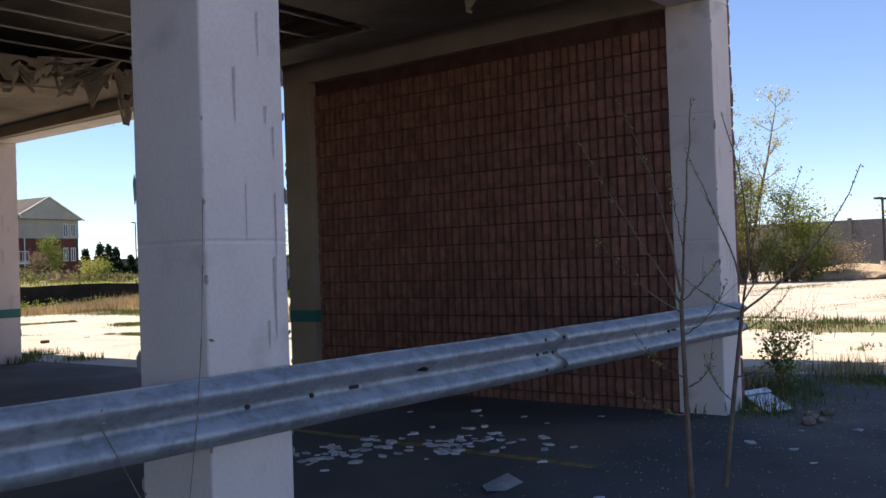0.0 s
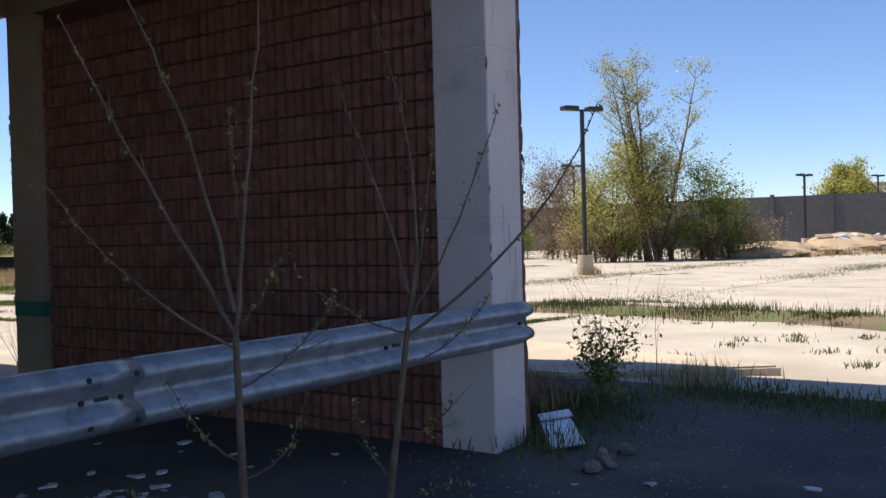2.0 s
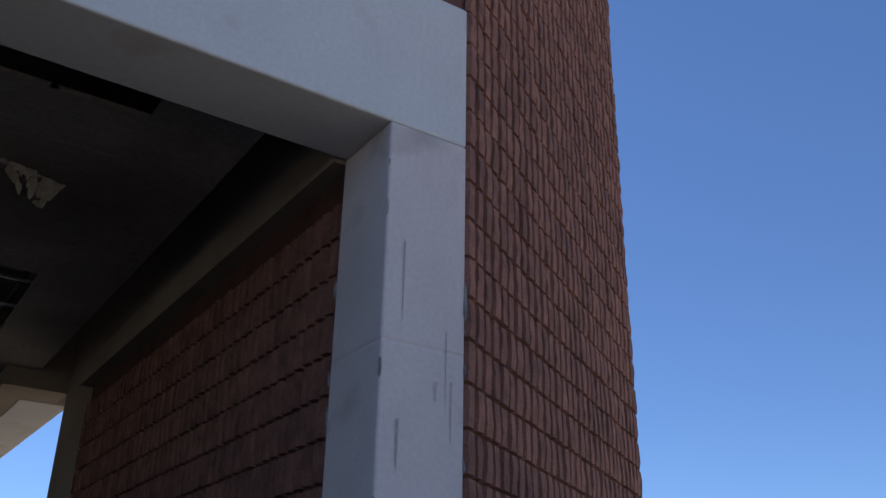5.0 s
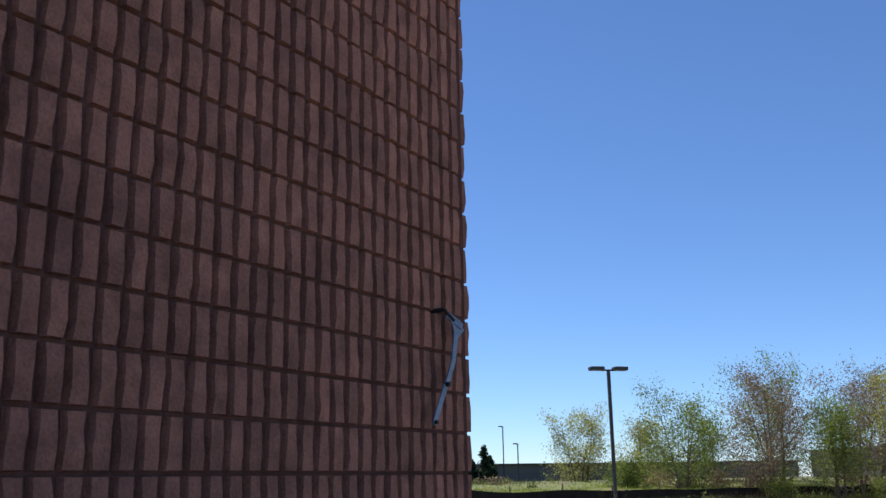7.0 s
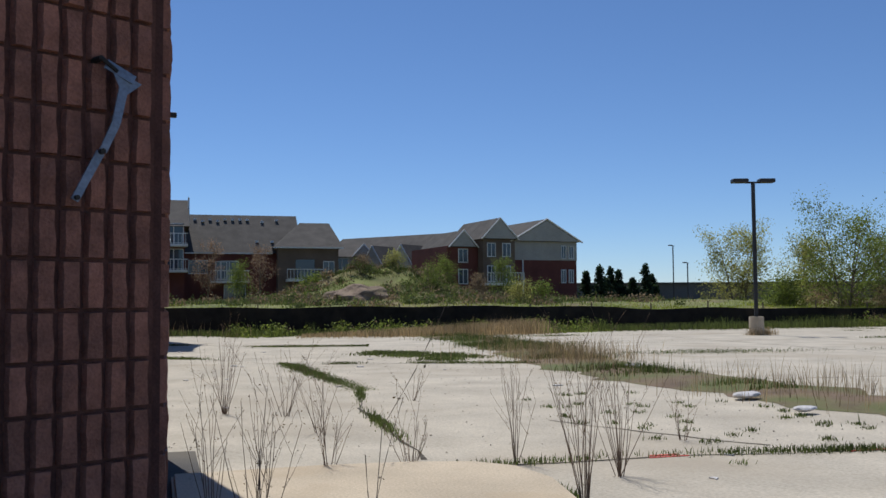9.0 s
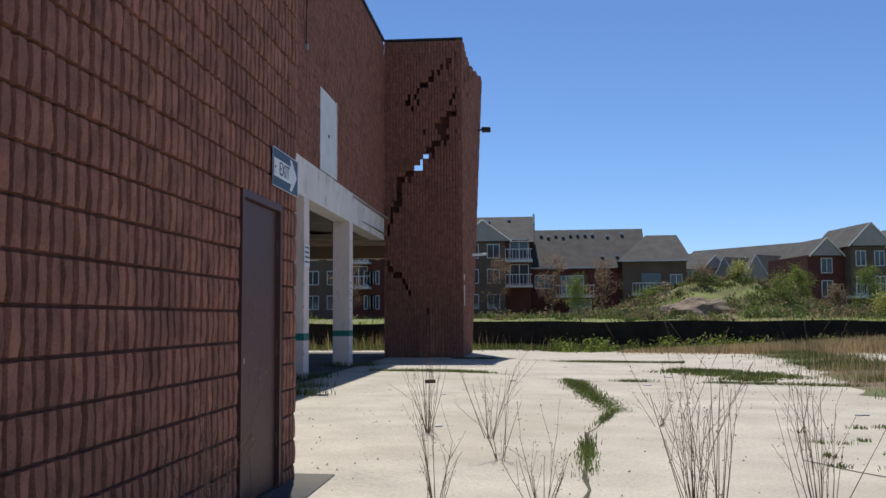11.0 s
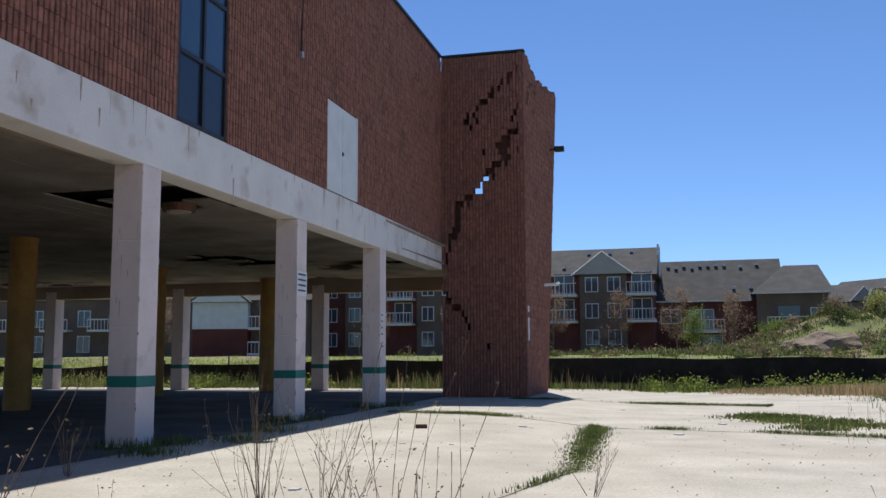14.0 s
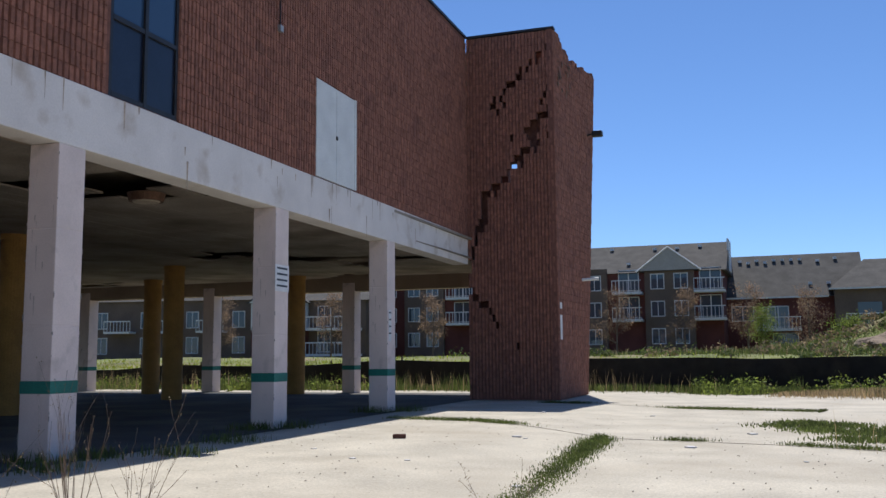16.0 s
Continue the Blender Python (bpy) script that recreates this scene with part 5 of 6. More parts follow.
for k, (x, y, h, sp_, n, m) in enumerate(((38.8, 16.6, 5.6, 2.0, 1300, M_LEAF_Y), (40.9, 14.4, 5.8, 2.1, 1300, M_LEAF_Y), (42.0, 13.0, 4.6, 1.8, 1200, M_LEAF), (38.8, 18.2, 4.6, 1.8, 1100, M_LEAF_Y), (41.6, 16.4, 6.2, 2.2, 1300, M_LEAF_Y), (42.8, 12.0, 3.6, 1.5, 900, M_LEAF),
                                        (46, 29, 6.2, 2.6, 1500, M_LEAF_B), (49, 33, 7.2, 2.8, 2200, M_LEAF_Y), (52, 37, 7.0, 3.0, 1800, M_LEAF_B), (44.5, 35, 5.2, 2.4, 2400, M_LEAF), (53, 28, 6.5, 3.0, 1600, M_LEAF_B), (47, 24, 5.0, 2.4, 1500, M_LEAF_B), (55, 41, 7.5, 3, 1800, M_LEAF_B),
                                        (38.9, 51.7, 5.6, 2.6, 2600, M_LEAF_Y), (42.4, 49, 5.0, 2.6, 2400, M_LEAF_Y), (45.5, 46, 5.2, 2.6, 2000, M_LEAF), (38.3, 40.5, 6.2, 2.8, 2000, M_LEAF), (42.0, 37.5, 7.2, 3.2, 1800, M_LEAF_B), (46, 41, 8.0, 3.4, 2000, M_LEAF), (48.5, 37, 7.5, 3.2, 1800, M_LEAF_B), (50, 45, 7, 3, 1800, M_LEAF_B), (35.5, 42, 2.2, 1.3, 1300, M_LEAF))):
    tree(x, y, h, sp_, n, 0.12, m, 30 + k, {M_LEAF_Y: "leafing tree with yellow-green crown", M_LEAF: "leafing tree with fresh green crown", M_LEAF_B: "brownish scrub tree barely in leaf"}[m], trunks=3, r=0.075, low=0.1, depth=3 if m == M_LEAF_B else 2, fuzz=0.42)
tree(55.5, 34, 12.5, 2.6, 0, 0.1, M_LEAF_B, 90, "tall dead bare tree above the scrub", r=0.2, low=0.35, depth=3)
tree(95, 17, 6.5, 3.2, 2200, 0.25, M_LEAF_Y, 91, "rounded tree behind the noise wall", r=0.2, low=0.3, fuzz=0.7)
for k, (x, y) in enumerate(((-4, 75), (1, 75.5), (5.4, 76), (9.6, 76), (-17, 70), (-24, 67), (-11, 73), (-33, 66))):
    tree(x, y, 5.4, 1.7, 620, 0.1, M_RED_BUD, 60 + k, "young street tree with bare reddish twigs", 0.9, r=0.09, low=0.2, depth=3, fuzz=0.3)
for k, (x, y) in enumerate(((20, 56), (23.5, 55), (7.0, 60))):
    tree(x, y, 3.0, 1.0, 900, 0.08, M_LEAF, 75 + k, "small leafing young tree on the bank", 1.1, r=0.04, low=0.2, fuzz=0.3)
for k, (x, y, h) in enumerate(((11, 56, 0.8), (14.5, 55.5, 0.9), (16.5, 56, 1.0), (17.8, 52, 1.7), (20.5, 50.5, 1.5), (21.5, 47, 1.3), (24, 50, 1.2))):
    tree(x, y, h, 0.6, 420, 0.09, (M_LEAF, M_LEAF_B, M_LEAF_Y)[k % 3], 120 + k, "low leafing brush on the earth mound", bank_z(x, y) - 0.1, trunks=3, r=0.025, low=0.05, fuzz=0.3, name="bush")
for k in range(8):
    h = 3.0 + 0.7 * math.sin(k * 2.3)
    t = thing("conifer", "dark green conifer behind the bank", "tree", pose(40.3 + k * 0.95, 79 + math.sin(k * 5), 0.9), "conifers")
    part("trunk", tubes(((0, 0, 0), (0, 0, h), 0.1, 0.02)), M_BARK, t)
    g = random.Random(k)
    tips = [Vector((math.cos(a) * r_, math.sin(a) * r_, z)) for z in np.linspace(0.3, h, 34) for a, r_ in [(g.uniform(0, 6.3), g.uniform(0.2, 1) * 1.15 * (1.05 - z / h)) for _ in range(6)]]
    leaf_cloud("needles", tips, 1100, 0.1, 0.2, M_PINE, t, k)


# ---- apartments ----
def window(parent, x, z, w=1.0, h=1.15, y=0.0):
    wdw = part("window", boxes((x - w / 2 - 0.07, x + w / 2 + 0.07, y - 0.05, y + 0.02, z - 0.07, z), (x - w / 2 - 0.07, x + w / 2 + 0.07, y - 0.05, y + 0.02, z + h, z + h + 0.07),
                               (x - w / 2 - 0.07, x - w / 2, y - 0.05, y + 0.02, z, z + h), (x + w / 2, x + w / 2 + 0.07, y - 0.05, y + 0.02, z, z + h), (x - 0.03, x + 0.03, y - 0.045, y + 0.02, z, z + h)), M_TRIM, parent, "white framed window")
    part("pane", boxes((x - w / 2, x + w / 2, y - 0.02, y - 0.005, z, z + h)), M_PANE, wdw)


def balcony(parent, x, z, w=3.0, d=1.3):
    b = part("balcony", boxes((x - w / 2, x + w / 2, -d, 0, z - 0.2, z)), M_TRIM, parent, "white railed balcony")
    part("railing", boxes((x - w / 2, x + w / 2, -d, -d + 0.05, z + 0.85, z + 0.92), (x - w / 2, x + w / 2, -d, -d + 0.05, z + 0.06, z + 0.1), *[(x - w / 2 + k * 0.3, x - w / 2 + k * 0.3 + 0.04, -d + 0.005, -d + 0.045, z, z + 0.88) for k in range(int(w / 0.3) + 1)]), M_TRIM, b)
    part("balcony_door", boxes((x - 0.75, x + 0.75, -0.03, 0.0, z, z + 1.75)), M_PANE, b)
    part("door_frame", boxes((x - 0.82, x - 0.75, -0.05, 0.01, z, z + 1.82), (x + 0.75, x + 0.82, -0.05, 0.01, z, z + 1.82), (x - 0.82, x + 0.82, -0.05, 0.01, z + 1.75, z + 1.82), (x - 0.04, x + 0.04, -0.05, 0.01, z, z + 1.75)), M_TRIM, b)


def prism(bm, x0, x1, y0, y1, ze, zr, axis="x", over=0.35, hip=0.0):
    """A gabled roof volume."""
    if axis == "x":
        ym = (y0 + y1) / 2
        p = [(x0 - over, y0 - over, ze - 0.1), (x1 + over, y0 - over, ze - 0.1), (x1 + over, y1 + over, ze - 0.1), (x0 - over, y1 + over, ze - 0.1), (x0 - over, ym, zr), (x1 + over, ym, zr)]
        fs = ((0, 1, 5, 4), (2, 3, 4, 5), (0, 4, 3), (1, 2, 5), (3, 2, 1, 0))
    else:
        xm = (x0 + x1) / 2
        p = [(x0 - over, y0 - over, ze - 0.1), (x1 + over, y0 - over, ze - 0.1), (x1 + over, y1 + over, ze - 0.1), (x0 - over, y1 + over, ze - 0.1), (xm, y0 - over + hip, zr), (xm, y1 + over, zr)]
        fs = ((0, 4, 5, 3), (1, 2, 5, 4), (0, 1, 4), (2, 3, 5), (3, 2, 1, 0))
    v = [bm.verts.new(c) for c in p]
    for f in fs:
        bm.faces.new([v[i] for i in f])
    return bm


def tri_face(x0, x1, y, z0, z1):
    bm = bmesh.new()
    bm.faces.new([bm.verts.new(c) for c in ((x0, y, z0), (x1, y, z0), ((x0 + x1) / 2, y, z1))])
    return bm


def gable_front(parent, x0, x1, y, ze, zr, depth, mat=M_SIDING):
    part("gable_roof", prism(bmesh.new(), x0, x1, y, y + depth, ze, zr, "y", 0.3), M_ROOF, parent)
    part("gable_wall", tri_face(x0 - 0.05, x1 + 0.05, y - 0.32, ze - 0.05, zr - 0.12), mat, parent, "pale sided gable")
    for sx in (-1, 1):
        xm, hw = (x0 + x1) / 2, (x1 - x0) / 2 + 0.3
        part("barge_board", tubes(((xm + sx * hw, y - 0.34, ze - 0.12), (xm, y - 0.34, zr - 0.02), 0.07, 0.07), sides=4), M_TRIM, parent)


def vents(parent, x0, x1, y0, y1, z0, z1, n, seed):
    g = random.Random(seed)
    for k in range(n):
        f = g.choice((0.25, 0.8, 0.85))
        x = x0 + (x1 - x0) * (k + 0.5) / n
        y, z = y0 + (y1 - y0) * f, z0 + (z1 - z0) * f
        part("roof_vent", boxes((x - 0.14, x + 0.14, y - 0.2, y + 0.1, z, z + 0.2)), M_TRIM, parent)


# long three-storey block
a1 = thing("apartment_block", "three-storey red and tan brick apartment block with shingled roof", "building", pose(3.6, 79.0, 0))
part("wall", boxes((-29.5, 0, 0, 9, 0.5, 7.9)), M_APT_BRICK, a1)
part("roof", prism(bmesh.new(), -29.5, 0, 0, 9, 7.9, 10.5, "x"), M_ROOF, a1)
part("end_flashing", boxes((0.25, 0.4, 3.0, 6.0, 8.0, 10.6)), M_TRIM, a1)
for x0 in (-5.9, -19.9):
    part("bay", boxes((x0, x0 + 3.8, -0.35, 0, 0.5, 7.9)), M_APT_TAN, a1, "tan brick bay")
    gable_front(a1, x0 - 0.3, x0 + 4.1, -0.3, 7.95, 9.75, 4.5)
    for z in (2.2, 4.35, 6.5):
        for dx in (1.0, 2.8):
            window(a1, x0 + dx, z, 0.95, 1.1, -0.35)
    for z in (4.1, 6.25):
        balcony(a1, x0 - 1.3, z, 2.3)
        balcony(a1, x0 + 5.0, z, 2.3)
    part("bay", boxes((x0 - 6.6, x0 - 3.0, -0.3, 0, 0.5, 8.2)), M_APT_TAN, a1, "tan brick bay")
    for z in (2.2, 4.35, 6.5):
        for dx in (-5.7, -4.0):
            window(a1, x0 + dx, z, 0.95, 1.1, -0.3)
        window(a1, x0 - 8.0, z, 0.95, 1.1)
        if x0 + 6.2 < -0.6:
            window(a1, x0 + 6.3, z, 0.95, 1.1)
vents(a1, -28, -1, -0.2, 4.4, 7.9, 10.45, 15, 3)
# lower block with the broad roof
a2 = thing("apartment_block", "two-storey brick apartment block under a broad shingled roof", "building", pose(3.6, 83.5, 0))
part("wall", boxes((-1.5, 9.0, 0.6, 10, 0.5, 5.9)), M_APT_BRICK, a2)
part("front_wall", boxes((0.02, 9.0, 0, 0.6, 0.5, 5.9)), M_APT_BRICK, a2)
part("roof", prism(bmesh.new(), 0.3, 10.1, 0, 10, 5.9, 9.7, "x"), M_ROOF, a2)
part("bay", boxes((8.1, 13.6, -1.2, 8, 0.5, 6.4)), M_APT_TAN, a2, "tan brick corner bay")
bm = bmesh.new()
hv = [bm.verts.new(p) for p in ((7.7, -1.7, 6.3), (14.0, -1.7, 6.3), (14.0, 8.4, 6.3), (7.7, 8.4, 6.3), (10.6, 3.2, 8.9), (13.4, 3.2, 8.9))]
for f in ((0, 1, 5, 4), (1, 2, 5), (2, 3, 4, 5), (3, 0, 4), (3, 2, 1, 0)):
    bm.faces.new([hv[i] for i in f])
part("hip_roof", bm, M_ROOF, a2)
part("eaves", boxes((7.68, 14.02, -1.72, -1.66, 6.2, 6.32)), M_TRIM, a2)
part("gutter", boxes((-0.05, 7.7, -0.4, -0.34, 5.72, 5.84)), M_TRIM, a2)
window(a2, 1.2, 4.0, 1.6, 1.1)
balcony(a2, 3.9, 3.3, 3.4)
window(a2, 3.2, 3.5, 0.9, 1.5)
balcony(a2, 10.4, 3.4, 3.2, 2.4)
part("balcony_door", boxes((9.7, 11.4, -1.24, -1.18, 3.4, 5.2)), M_PANE, a2, "glazed balcony door")
window(a2, 12.7, 3.7, 0.9, 1.3, -1.2)
window(a2, 4.4, 1.2, 1.8, 1.7)
window(a2, 10.4, 1.3, 1.5, 1.5, -1.2)
vents(a2, 0.6, 9.5, -0.2, 4.9, 5.9, 9.65, 13, 5)
# pale low block beyond, and the sided block seen under the building
a7 = thing("apartment_block", "low pale sided apartment block with a small gable", "building", pose(17.6, 91.0, 0))
part("wall", boxes((-1.5, 6.0, 0, 8, 0.5, 6.0)), M_SIDING, a7)
part("roof", prism(bmesh.new(), -1.5, 6.0, 0, 8, 6.0, 7.7, "x"), M_ROOF, a7)
gable_front(a7, 2.6, 4.4, -0.3, 6.0, 7.2, 3.0)
window(a7, 1.4, 4.6, 1.2, 1.1)
window(a7, 4.0, 4.5, 0.8, 1.1)
a6 = thing("apartment_block", "brick apartment block with a white sided gable end", "building", pose(-33.4, 71.0, 0, 0, 0, 12))
part("lower_wall", boxes((0, 4.6, 0, 12, 0.5, 3.6)), M_APT_BRICK, a6)
part("upper_wall", boxes((-0.03, 4.63, -0.03, 12, 3.6, 5.9)), M_WPANEL, a6, "white sided upper wall")
part("roof", prism(bmesh.new(), 0, 4.6, 0, 12, 5.9, 7.7, "y"), M_ROOF, a6)
part("gable_wall", tri_face(-0.1, 4.7, -0.37, 5.82, 7.55), M_WPANEL, a6)
part("porch_wall", boxes((4.66, 9.5, 0.8, 11, 0.5, 6.1)), M_APT_TAN, a6, "tan brick wall with balconies")
part("porch_roof", prism(bmesh.new(), 4.66, 9.5, 0.8, 11, 6.1, 8.4, "x"), M_ROOF, a6)
for z in (1.6, 3.7):
    part("railing", boxes((4.8, 9.2, -0.55, -0.5, z + 0.85, z + 0.95), (4.8, 9.2, -0.55, 0.8, z - 0.2, z), *[(4.8 + k * 0.3, 4.84 + k * 0.3, -0.54, -0.51, z, z + 0.9) for k in range(15)]), M_TRIM, a6, "white balcony railing")
    window(a6, 6.0, z + 0.2, 1.0, 1.6, 0.8)
    window(a6, 8.2, z + 0.2, 1.0, 1.6, 0.8)
part("long_wall", boxes((-26, -0.06, 3, 12, 0.5, 6.4)), M_APT_TAN, a6, "long tan brick wall")
part("long_roof", prism(bmesh.new(), -26, -0.06, 3, 12, 6.4, 9.0, "x", 0.3), M_ROOF, a6)
for k in range(6):
    for z in (1.7, 3.9):
        window(a6, -2.2 - k * 4.2, z + 0.1, 1.0, 1.3, 3.0)
    part("balcony", boxes((-5.6 - k * 4.2, -3.2 - k * 4.2, 1.8, 3.0, 3.5, 3.68), (-5.6 - k * 4.2, -3.2 - k * 4.2, 1.8, 1.86, 4.5, 4.6), *[(-5.6 - k * 4.2 + q * 0.3, -5.56 - k * 4.2 + q * 0.3, 1.8, 1.85, 3.68, 4.5) for q in range(9)]), M_TRIM, a6, "white railed balcony")
# set-back link and the long wing that runs towards the lot
a3 = thing("apartment_block", "long brick apartment wing with small pale gables", "building", pose(19.0, 93.0, 0, 0, 0, -50.5))
part("wall", boxes((-3, 18.5, 0, 9, 0.5, 5.2)), M_APT_BRICK, a3)
part("roof", prism(bmesh.new(), -3, 18.5, 0, 9, 5.2, 8.2, "x"), M_ROOF, a3)
for x0 in (4.0, 7.6, 11.0):
    gable_front(a3, x0, x0 + 2.6, -0.8, 4.6, 6.9, 4.0)
    part("bay", boxes((x0 + 0.2, x0 + 2.4, -0.7, 0, 0.5, 4.6)), M_APT_BRICK, a3)
    window(a3, x0 + 1.3, 3.2, 1.1, 1.1, -0.7)
part("deck_railing", boxes((3, 18, -2.2, -2.1, 3.2, 3.3), (3, 18, -2.2, -2.1, 2.4, 2.46), *[(3 + k * 0.5, 3.06 + k * 0.5, -2.19, -2.11, 2.4, 3.25) for k in range(30)]), M_TRIM, a3)
for k in range(6):
    part("deck_post", boxes((3 + k * 3 - 0.08, 3 + k * 3 + 0.08, -2.2, -2.04, 0.5, 2.4)), M_TRIM, a3)
a4 = thing("apartment_block", "brick end block with a pale sided gable end", "building", pose(32.0, 76.3, 0, 0, 0, 8))
part("lower_wall", boxes((0, 6.6, 0, 12, 0.5, 5.0)), M_APT_BRICK, a4)
part("upper_wall", boxes((-0.03, 6.63, -0.03, 12, 5.0, 6.8)), M_SIDING, a4)
part("roof", prism(bmesh.new(), 0, 6.6, 0, 12, 6.8, 8.75, "y"), M_ROOF, a4)
part("gable_wall", tri_face(-0.1, 6.7, -0.37, 6.72, 8.6), M_SIDING, a4)
for sx in (-1, 1):
    part("barge_board", tubes(((3.3 + sx * 3.75, -0.38, 6.66), (3.3, -0.38, 8.75), 0.08, 0.08), sides=4), M_TRIM, a4)
for x in (5.2, 6.0):
    window(a4, x, 5.2, 0.4, 1.1, -0.03)
    window(a4, x, 3.0, 0.4, 1.1)
part("down_pipe", boxes((0.9, 1.0, -0.08, 0, 0.6, 5.0)), M_TRIM, a4)
part("front_bay", boxes((-3.2, -0.05, -0.4, 9, 0.5, 6.9)), M_APT_TAN, a4, "tan brick front bay")
gable_front(a4, -3.2, -0.1, -0.4, 6.9, 8.7, 7)
for x in (-2.4, -0.9):
    window(a4, x, 5.3, 0.7, 1.1, -0.4)
    window(a4, x, 3.1, 0.7, 1.3, -0.4)
part("side_bay", boxes((-6.2, -3.25, 0.6, 9, 0.5, 6.2)), M_APT_BRICK, a4)
gable_front(a4, -5.9, -3.6, 0.6, 6.2, 7.6, 6)
window(a4, -4.7, 4.8, 0.8, 1.1, 0.6)
window(a4, -4.7, 2.9, 0.8, 1.2, 0.6)
balcony(a4, -1.7, 2.9, 3.6, 1.8)
# low far buildings
b5 = thing("warehouse", "long low grey building beyond the trees", "building", pose(75, 122, 0, 0, 0, -12))
part("wall", boxes((-45, 50, 0, 20, 0, 3.6)), M_GREY_WALL, b5)
part("roof", boxes((-45.4, 50.4, -0.4, 20.4, 3.6, 3.9)), M_ROOF, b5)
b6 = thing("house", "far pale house with a dark gable over the wall", "building", pose(104, 17, 0, 0, 0, -75))
part("wall", boxes((-3.4, 2.4, 0, 9, 0, 4.6)), M_SIDING, b6)
part("roof", prism(bmesh.new(), -3.4, 2.4, 0, 9, 4.6, 6.2, "x"), M_ROOF, b6)
gable_front(b6, -3, 2, -0.5, 4.6, 6.9, 4, M_APT_TAN)

# ---- litter under the building ----
rg = random.Random(31)
flakes = []
for k in range(5):
    bm = bmesh.new()
    n = 6
    ring = [bm.verts.new((math.cos(i * 6.283 / n) * rg.uniform(0.03, 0.08), math.sin(i * 6.283 / n) * rg.uniform(0.02, 0.06), 0)) for i in range(n)]
    f = bm.faces.new(ring)
    ex = bmesh.ops.extrude_face_region(bm, geom=[f])
    bmesh.ops.translate(bm, verts=[v for v in ex["geom"] if isinstance(v, bmesh.types.BMVert)], vec=(0, 0, 0.012))
    bmesh.ops.recalc_face_normals(bm, faces=bm.faces)
    flakes.append(mesh_of("plaster_flake", bm, M_LITTER))
for k in range(150):
    c = ((-2.95, 1.95, 0.35, 0.12), (-2.15, 1.4, 0.3, 0.16), (-3.4, 2.2, 0.45, 0.12), (-2.6, 1.0, 1.0, 0.6), (0.0, -1.5, 1.6, 1.2))[0 if k < 35 else 1 if k < 80 else 2 if k < 110 else 3 if k < 134 else 4]
    ob = new("plaster_flake", rg.choice(flakes))
    ob.matrix_basis = pose(rg.gauss(c[0], c[2]), rg.gauss(c[1], c[3]), -0.003, rg.uniform(-6, 6), rg.uniform(-6, 6), rg.uniform(0, 360)) @ Matrix.Scale(rg.uniform(0.4, 1.1), 4)
    tagged(ob, "pale plaster flake on the asphalt", "debris", "plaster flakes")
for k in range(30):
    ob = new("paper_scrap", rg.choice(flakes))
    px = rg.uniform(1.5, 16)
    ob.matrix_basis = pose(px, rg.uniform(4, 26), lot_z(px) - 0.011, 0, 0, rg.uniform(0, 360)) @ Matrix.Scale(rg.uniform(0.6, 1.6), 4)
    tagged(ob, "white scrap of litter on the concrete", "litter", "litter scraps")
cb = bmesh.new()
cbf = cb.faces.new([cb.verts.new(p) for p in ((-0.2, -0.06, 0.02), (-0.05, -0.11, 0), (0.17, -0.1, 0.01), (0.2, 0.05, 0.05), (0.02, 0.07, 0.015), (-0.1, 0.04, 0.03))])
bmesh.ops.solidify(cb, geom=cb.faces[:], thickness=0.008)
tagged(part("plaster_sheet", cb, M_LITTER, None, "", pose(-3.36, 0.25, 0.0)), "broken pale plaster sheet lying on asphalt", "debris")
structure("bay_line", boxes((-2.54, -2.44, 0.0, 5.2, -0.004, -0.001)), M_YLINE, "worn yellow parking bay line", None, "line")
structure("bay_line", boxes((-7.74, -7.64, 0.0, 5.2, -0.004, -0.001)), M_YLINE, "worn yellow parking bay line", None, "line")
wb = thing("white_panel", "broken glossy white panel leaning by the column", "debris", pose(0.66, -0.16, 0.04, 3, -8, -55))
M_GLOSS = material("glossy white panel", (0.7, 0.74, 0.78), 0.05, 0.15, 3, 30, 0.05)
part("board", rounded(boxes((-0.12, 0.12, -0.4, 0.3, 0, 0.018)), 0.004, 1), M_GLOSS, wb)
part("split_board", rounded(boxes((-0.12, 0.14, 0.31, 0.5, 0.02, 0.036)), 0.004, 1), M_GLOSS, wb)
for k, (x, y) in enumerate(((0.3, -0.66), (0.14, -0.74), (0.02, -0.86), (0.42, -0.8), (-0.12, -0.8), (0.55, -0.72))):
    s = rg.uniform(0.035, 0.075)
    bm = bmesh.new()
    bmesh.ops.create_icosphere(bm, subdivisions=1, radius=s)
    for v in bm.verts:
        v.co = Vector((v.co.x * 1.3, v.co.y, v.co.z * 0.7)) * (1 + 0.4 * noise.noise(v.co * 9 + Vector((k, 0, 0))))
    tagged(part("rubble_stone", bm, M_RUBBLE, None, "", pose(x, y, s * 0.45, 0, 0, k * 50)), "broken brown rubble stone", "stone", "rubble stones")
structure("red_mark", boxes((7.25, 7.65, 5.1, 5.15, -0.087, -0.082), (7.3, 7.6, 5.2, 5.24, -0.087, -0.082)), M_RED, "red sprayed survey mark on the concrete", None, "marking")
structure("red_mark", boxes((9.2, 9.7, 4.85, 4.9, -0.087, -0.082)), M_RED, "red sprayed survey mark on the concrete", None, "marking")
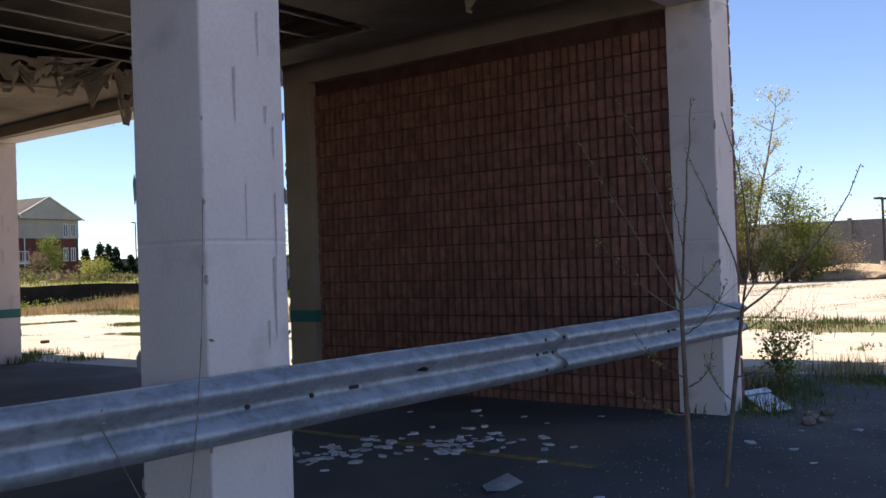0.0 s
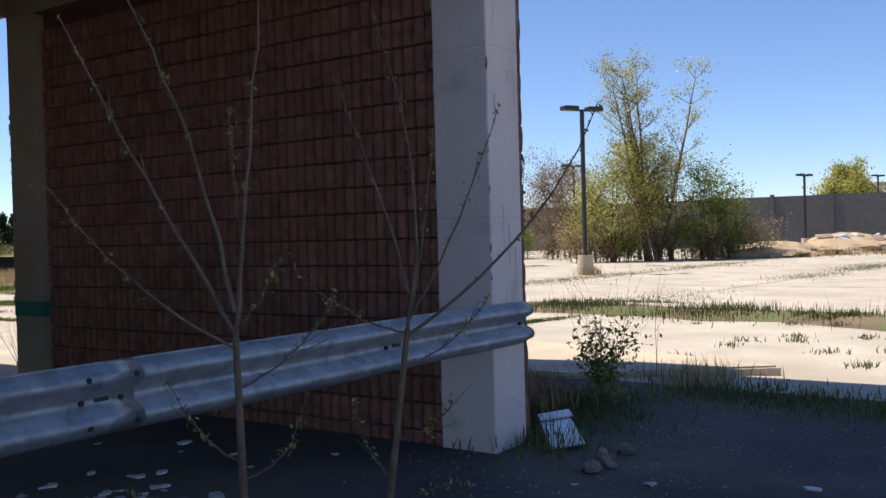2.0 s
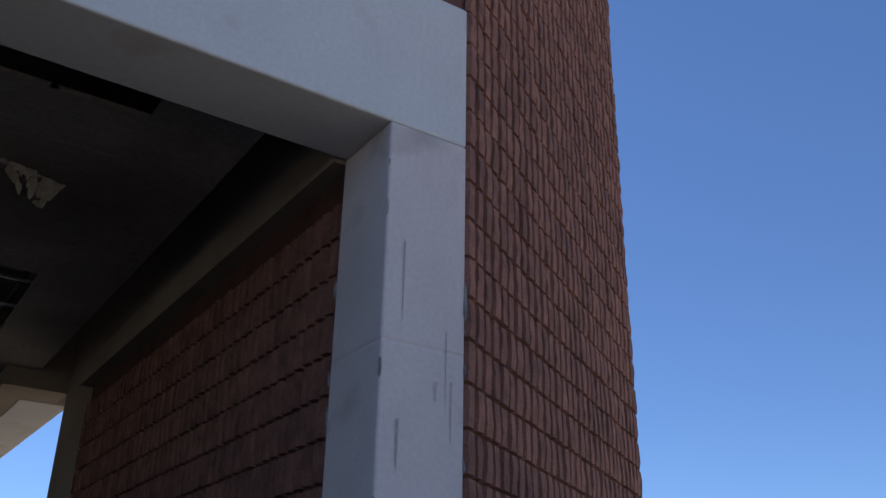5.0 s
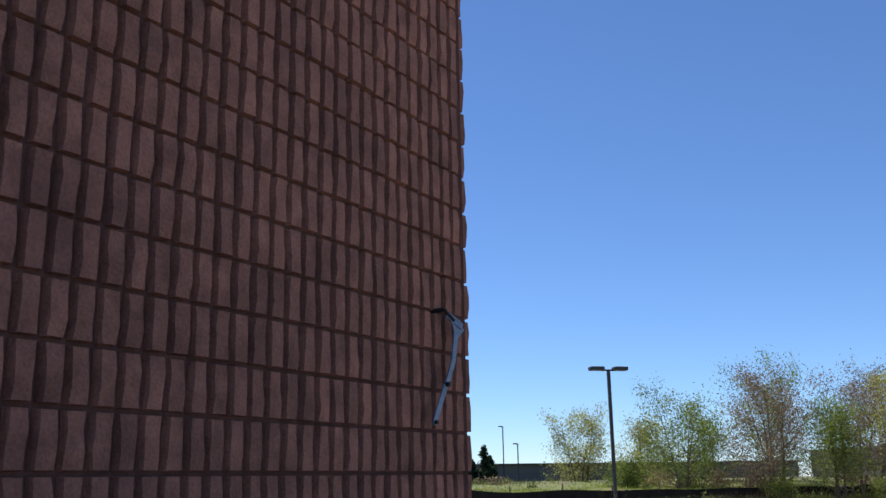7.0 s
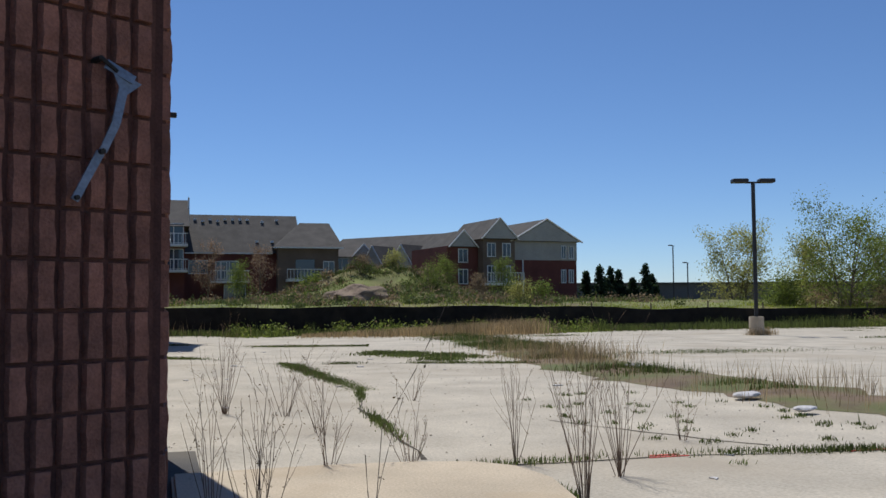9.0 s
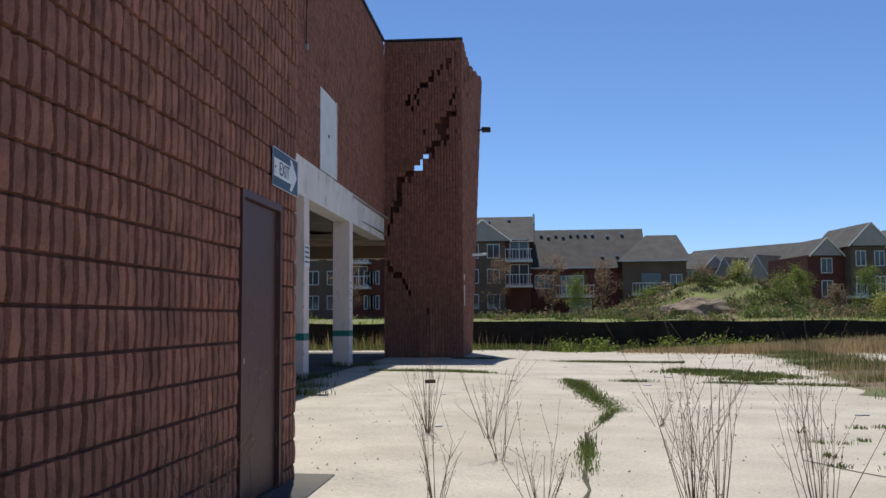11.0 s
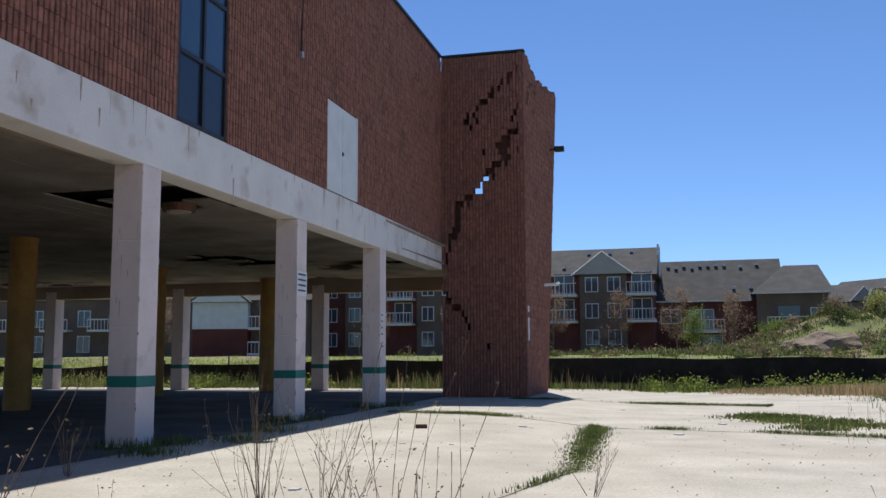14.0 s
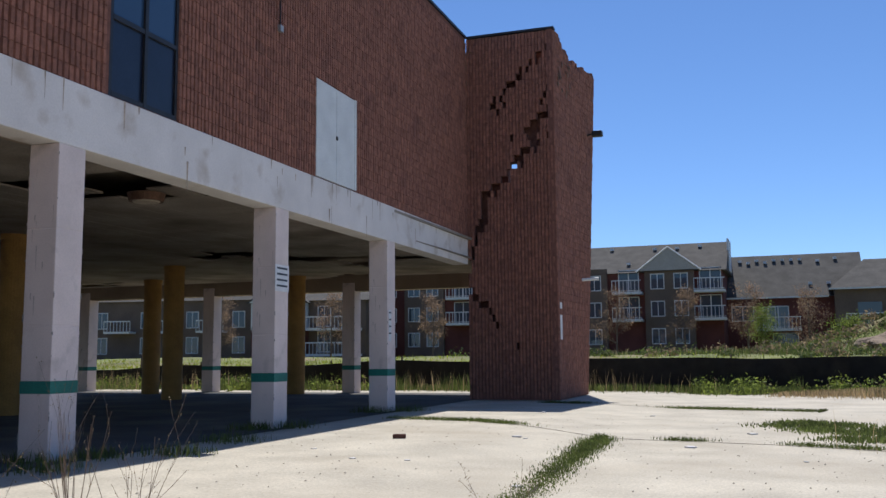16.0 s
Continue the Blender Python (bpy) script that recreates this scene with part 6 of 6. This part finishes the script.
for x, y, s in ((10.9, 9.1, 0.15), (10.6, 7.4, 0.12), (12.2, 15.0, 0.14)):
    bm = bmesh.new()
    bmesh.ops.create_icosphere(bm, subdivisions=2, radius=s)
    for v in bm.verts:
        v.co = Vector((v.co.x * 1.4, v.co.y, v.co.z * 0.35)) * (1 + 0.4 * noise.noise(v.co * 6 + Vector((x, 0, 0))))
    tagged(part("crumpled_bag", bm, M_LITTER, None, "", pose(x, y, lot_z(x) + 0.06)), "crumpled white plastic bag on the weeds", "litter", "litter scraps")
bk = thing("loose_brick", "dark loose brick lying on the concrete", "brick", pose(2.7, 17.3, -0.01, 0, 0, 20))
part("block", rounded(boxes((-0.1, 0.1, -0.05, 0.05, 0, 0.065)), 0.008, 1), M_JOINT, bk)

# loose gravel on the asphalt by the rail
g = np.random.RandomState(77)
pts = np.concatenate([np.stack([g.uniform(-6.5, 3.1, 3500), g.uniform(-3.6, 0.6, 3500)], 1), np.stack([g.normal(0.6, 0.9, 1800), g.normal(-0.7, 0.6, 1800)], 1), np.stack([g.uniform(1.0, 14, 1500), g.uniform(5, 26, 1500)], 1)])
pts = pts[~((pts[:, 0] > 0.45) & (pts[:, 0] < 3.1) & (pts[:, 1] > 0.6 * (pts[:, 0] - 0.45) - 0.02) & (pts[:, 1] < 6.3))]
n = len(pts)
r = g.uniform(0.003, 0.013, n) ** 1.0
lz = np.array([lot_z(p) for p in pts[:, 0]])
v = np.empty((n, 5, 3))
for k, (dx, dy, dz) in enumerate(((-1, -0.8, 0), (1, -0.7, 0), (0.8, 0.9, 0), (-0.9, 0.8, 0), (0.1, 0, 0.9))):
    v[:, k] = np.stack([pts[:, 0] + dx * r * g.uniform(0.6, 1.2, n), pts[:, 1] + dy * r * g.uniform(0.6, 1.2, n), -0.006 + lz + dz * r], 1)
fs = []
for i in np.arange(n) * 5:
    fs += [(i, i + 1, i + 4), (i + 1, i + 2, i + 4), (i + 2, i + 3, i + 4), (i + 3, i, i + 4)]
M_GRAVEL = material("gravel", (0.25, 0.23, 0.2), 0.2, 0.9, 4, 30, 0.3, island=0.5)
tagged(new("gravel", raw("gravel", v.reshape(-1, 3), fs, M_GRAVEL)), "loose grey gravel and grit on the pavement", "gravel", "", "stuff")
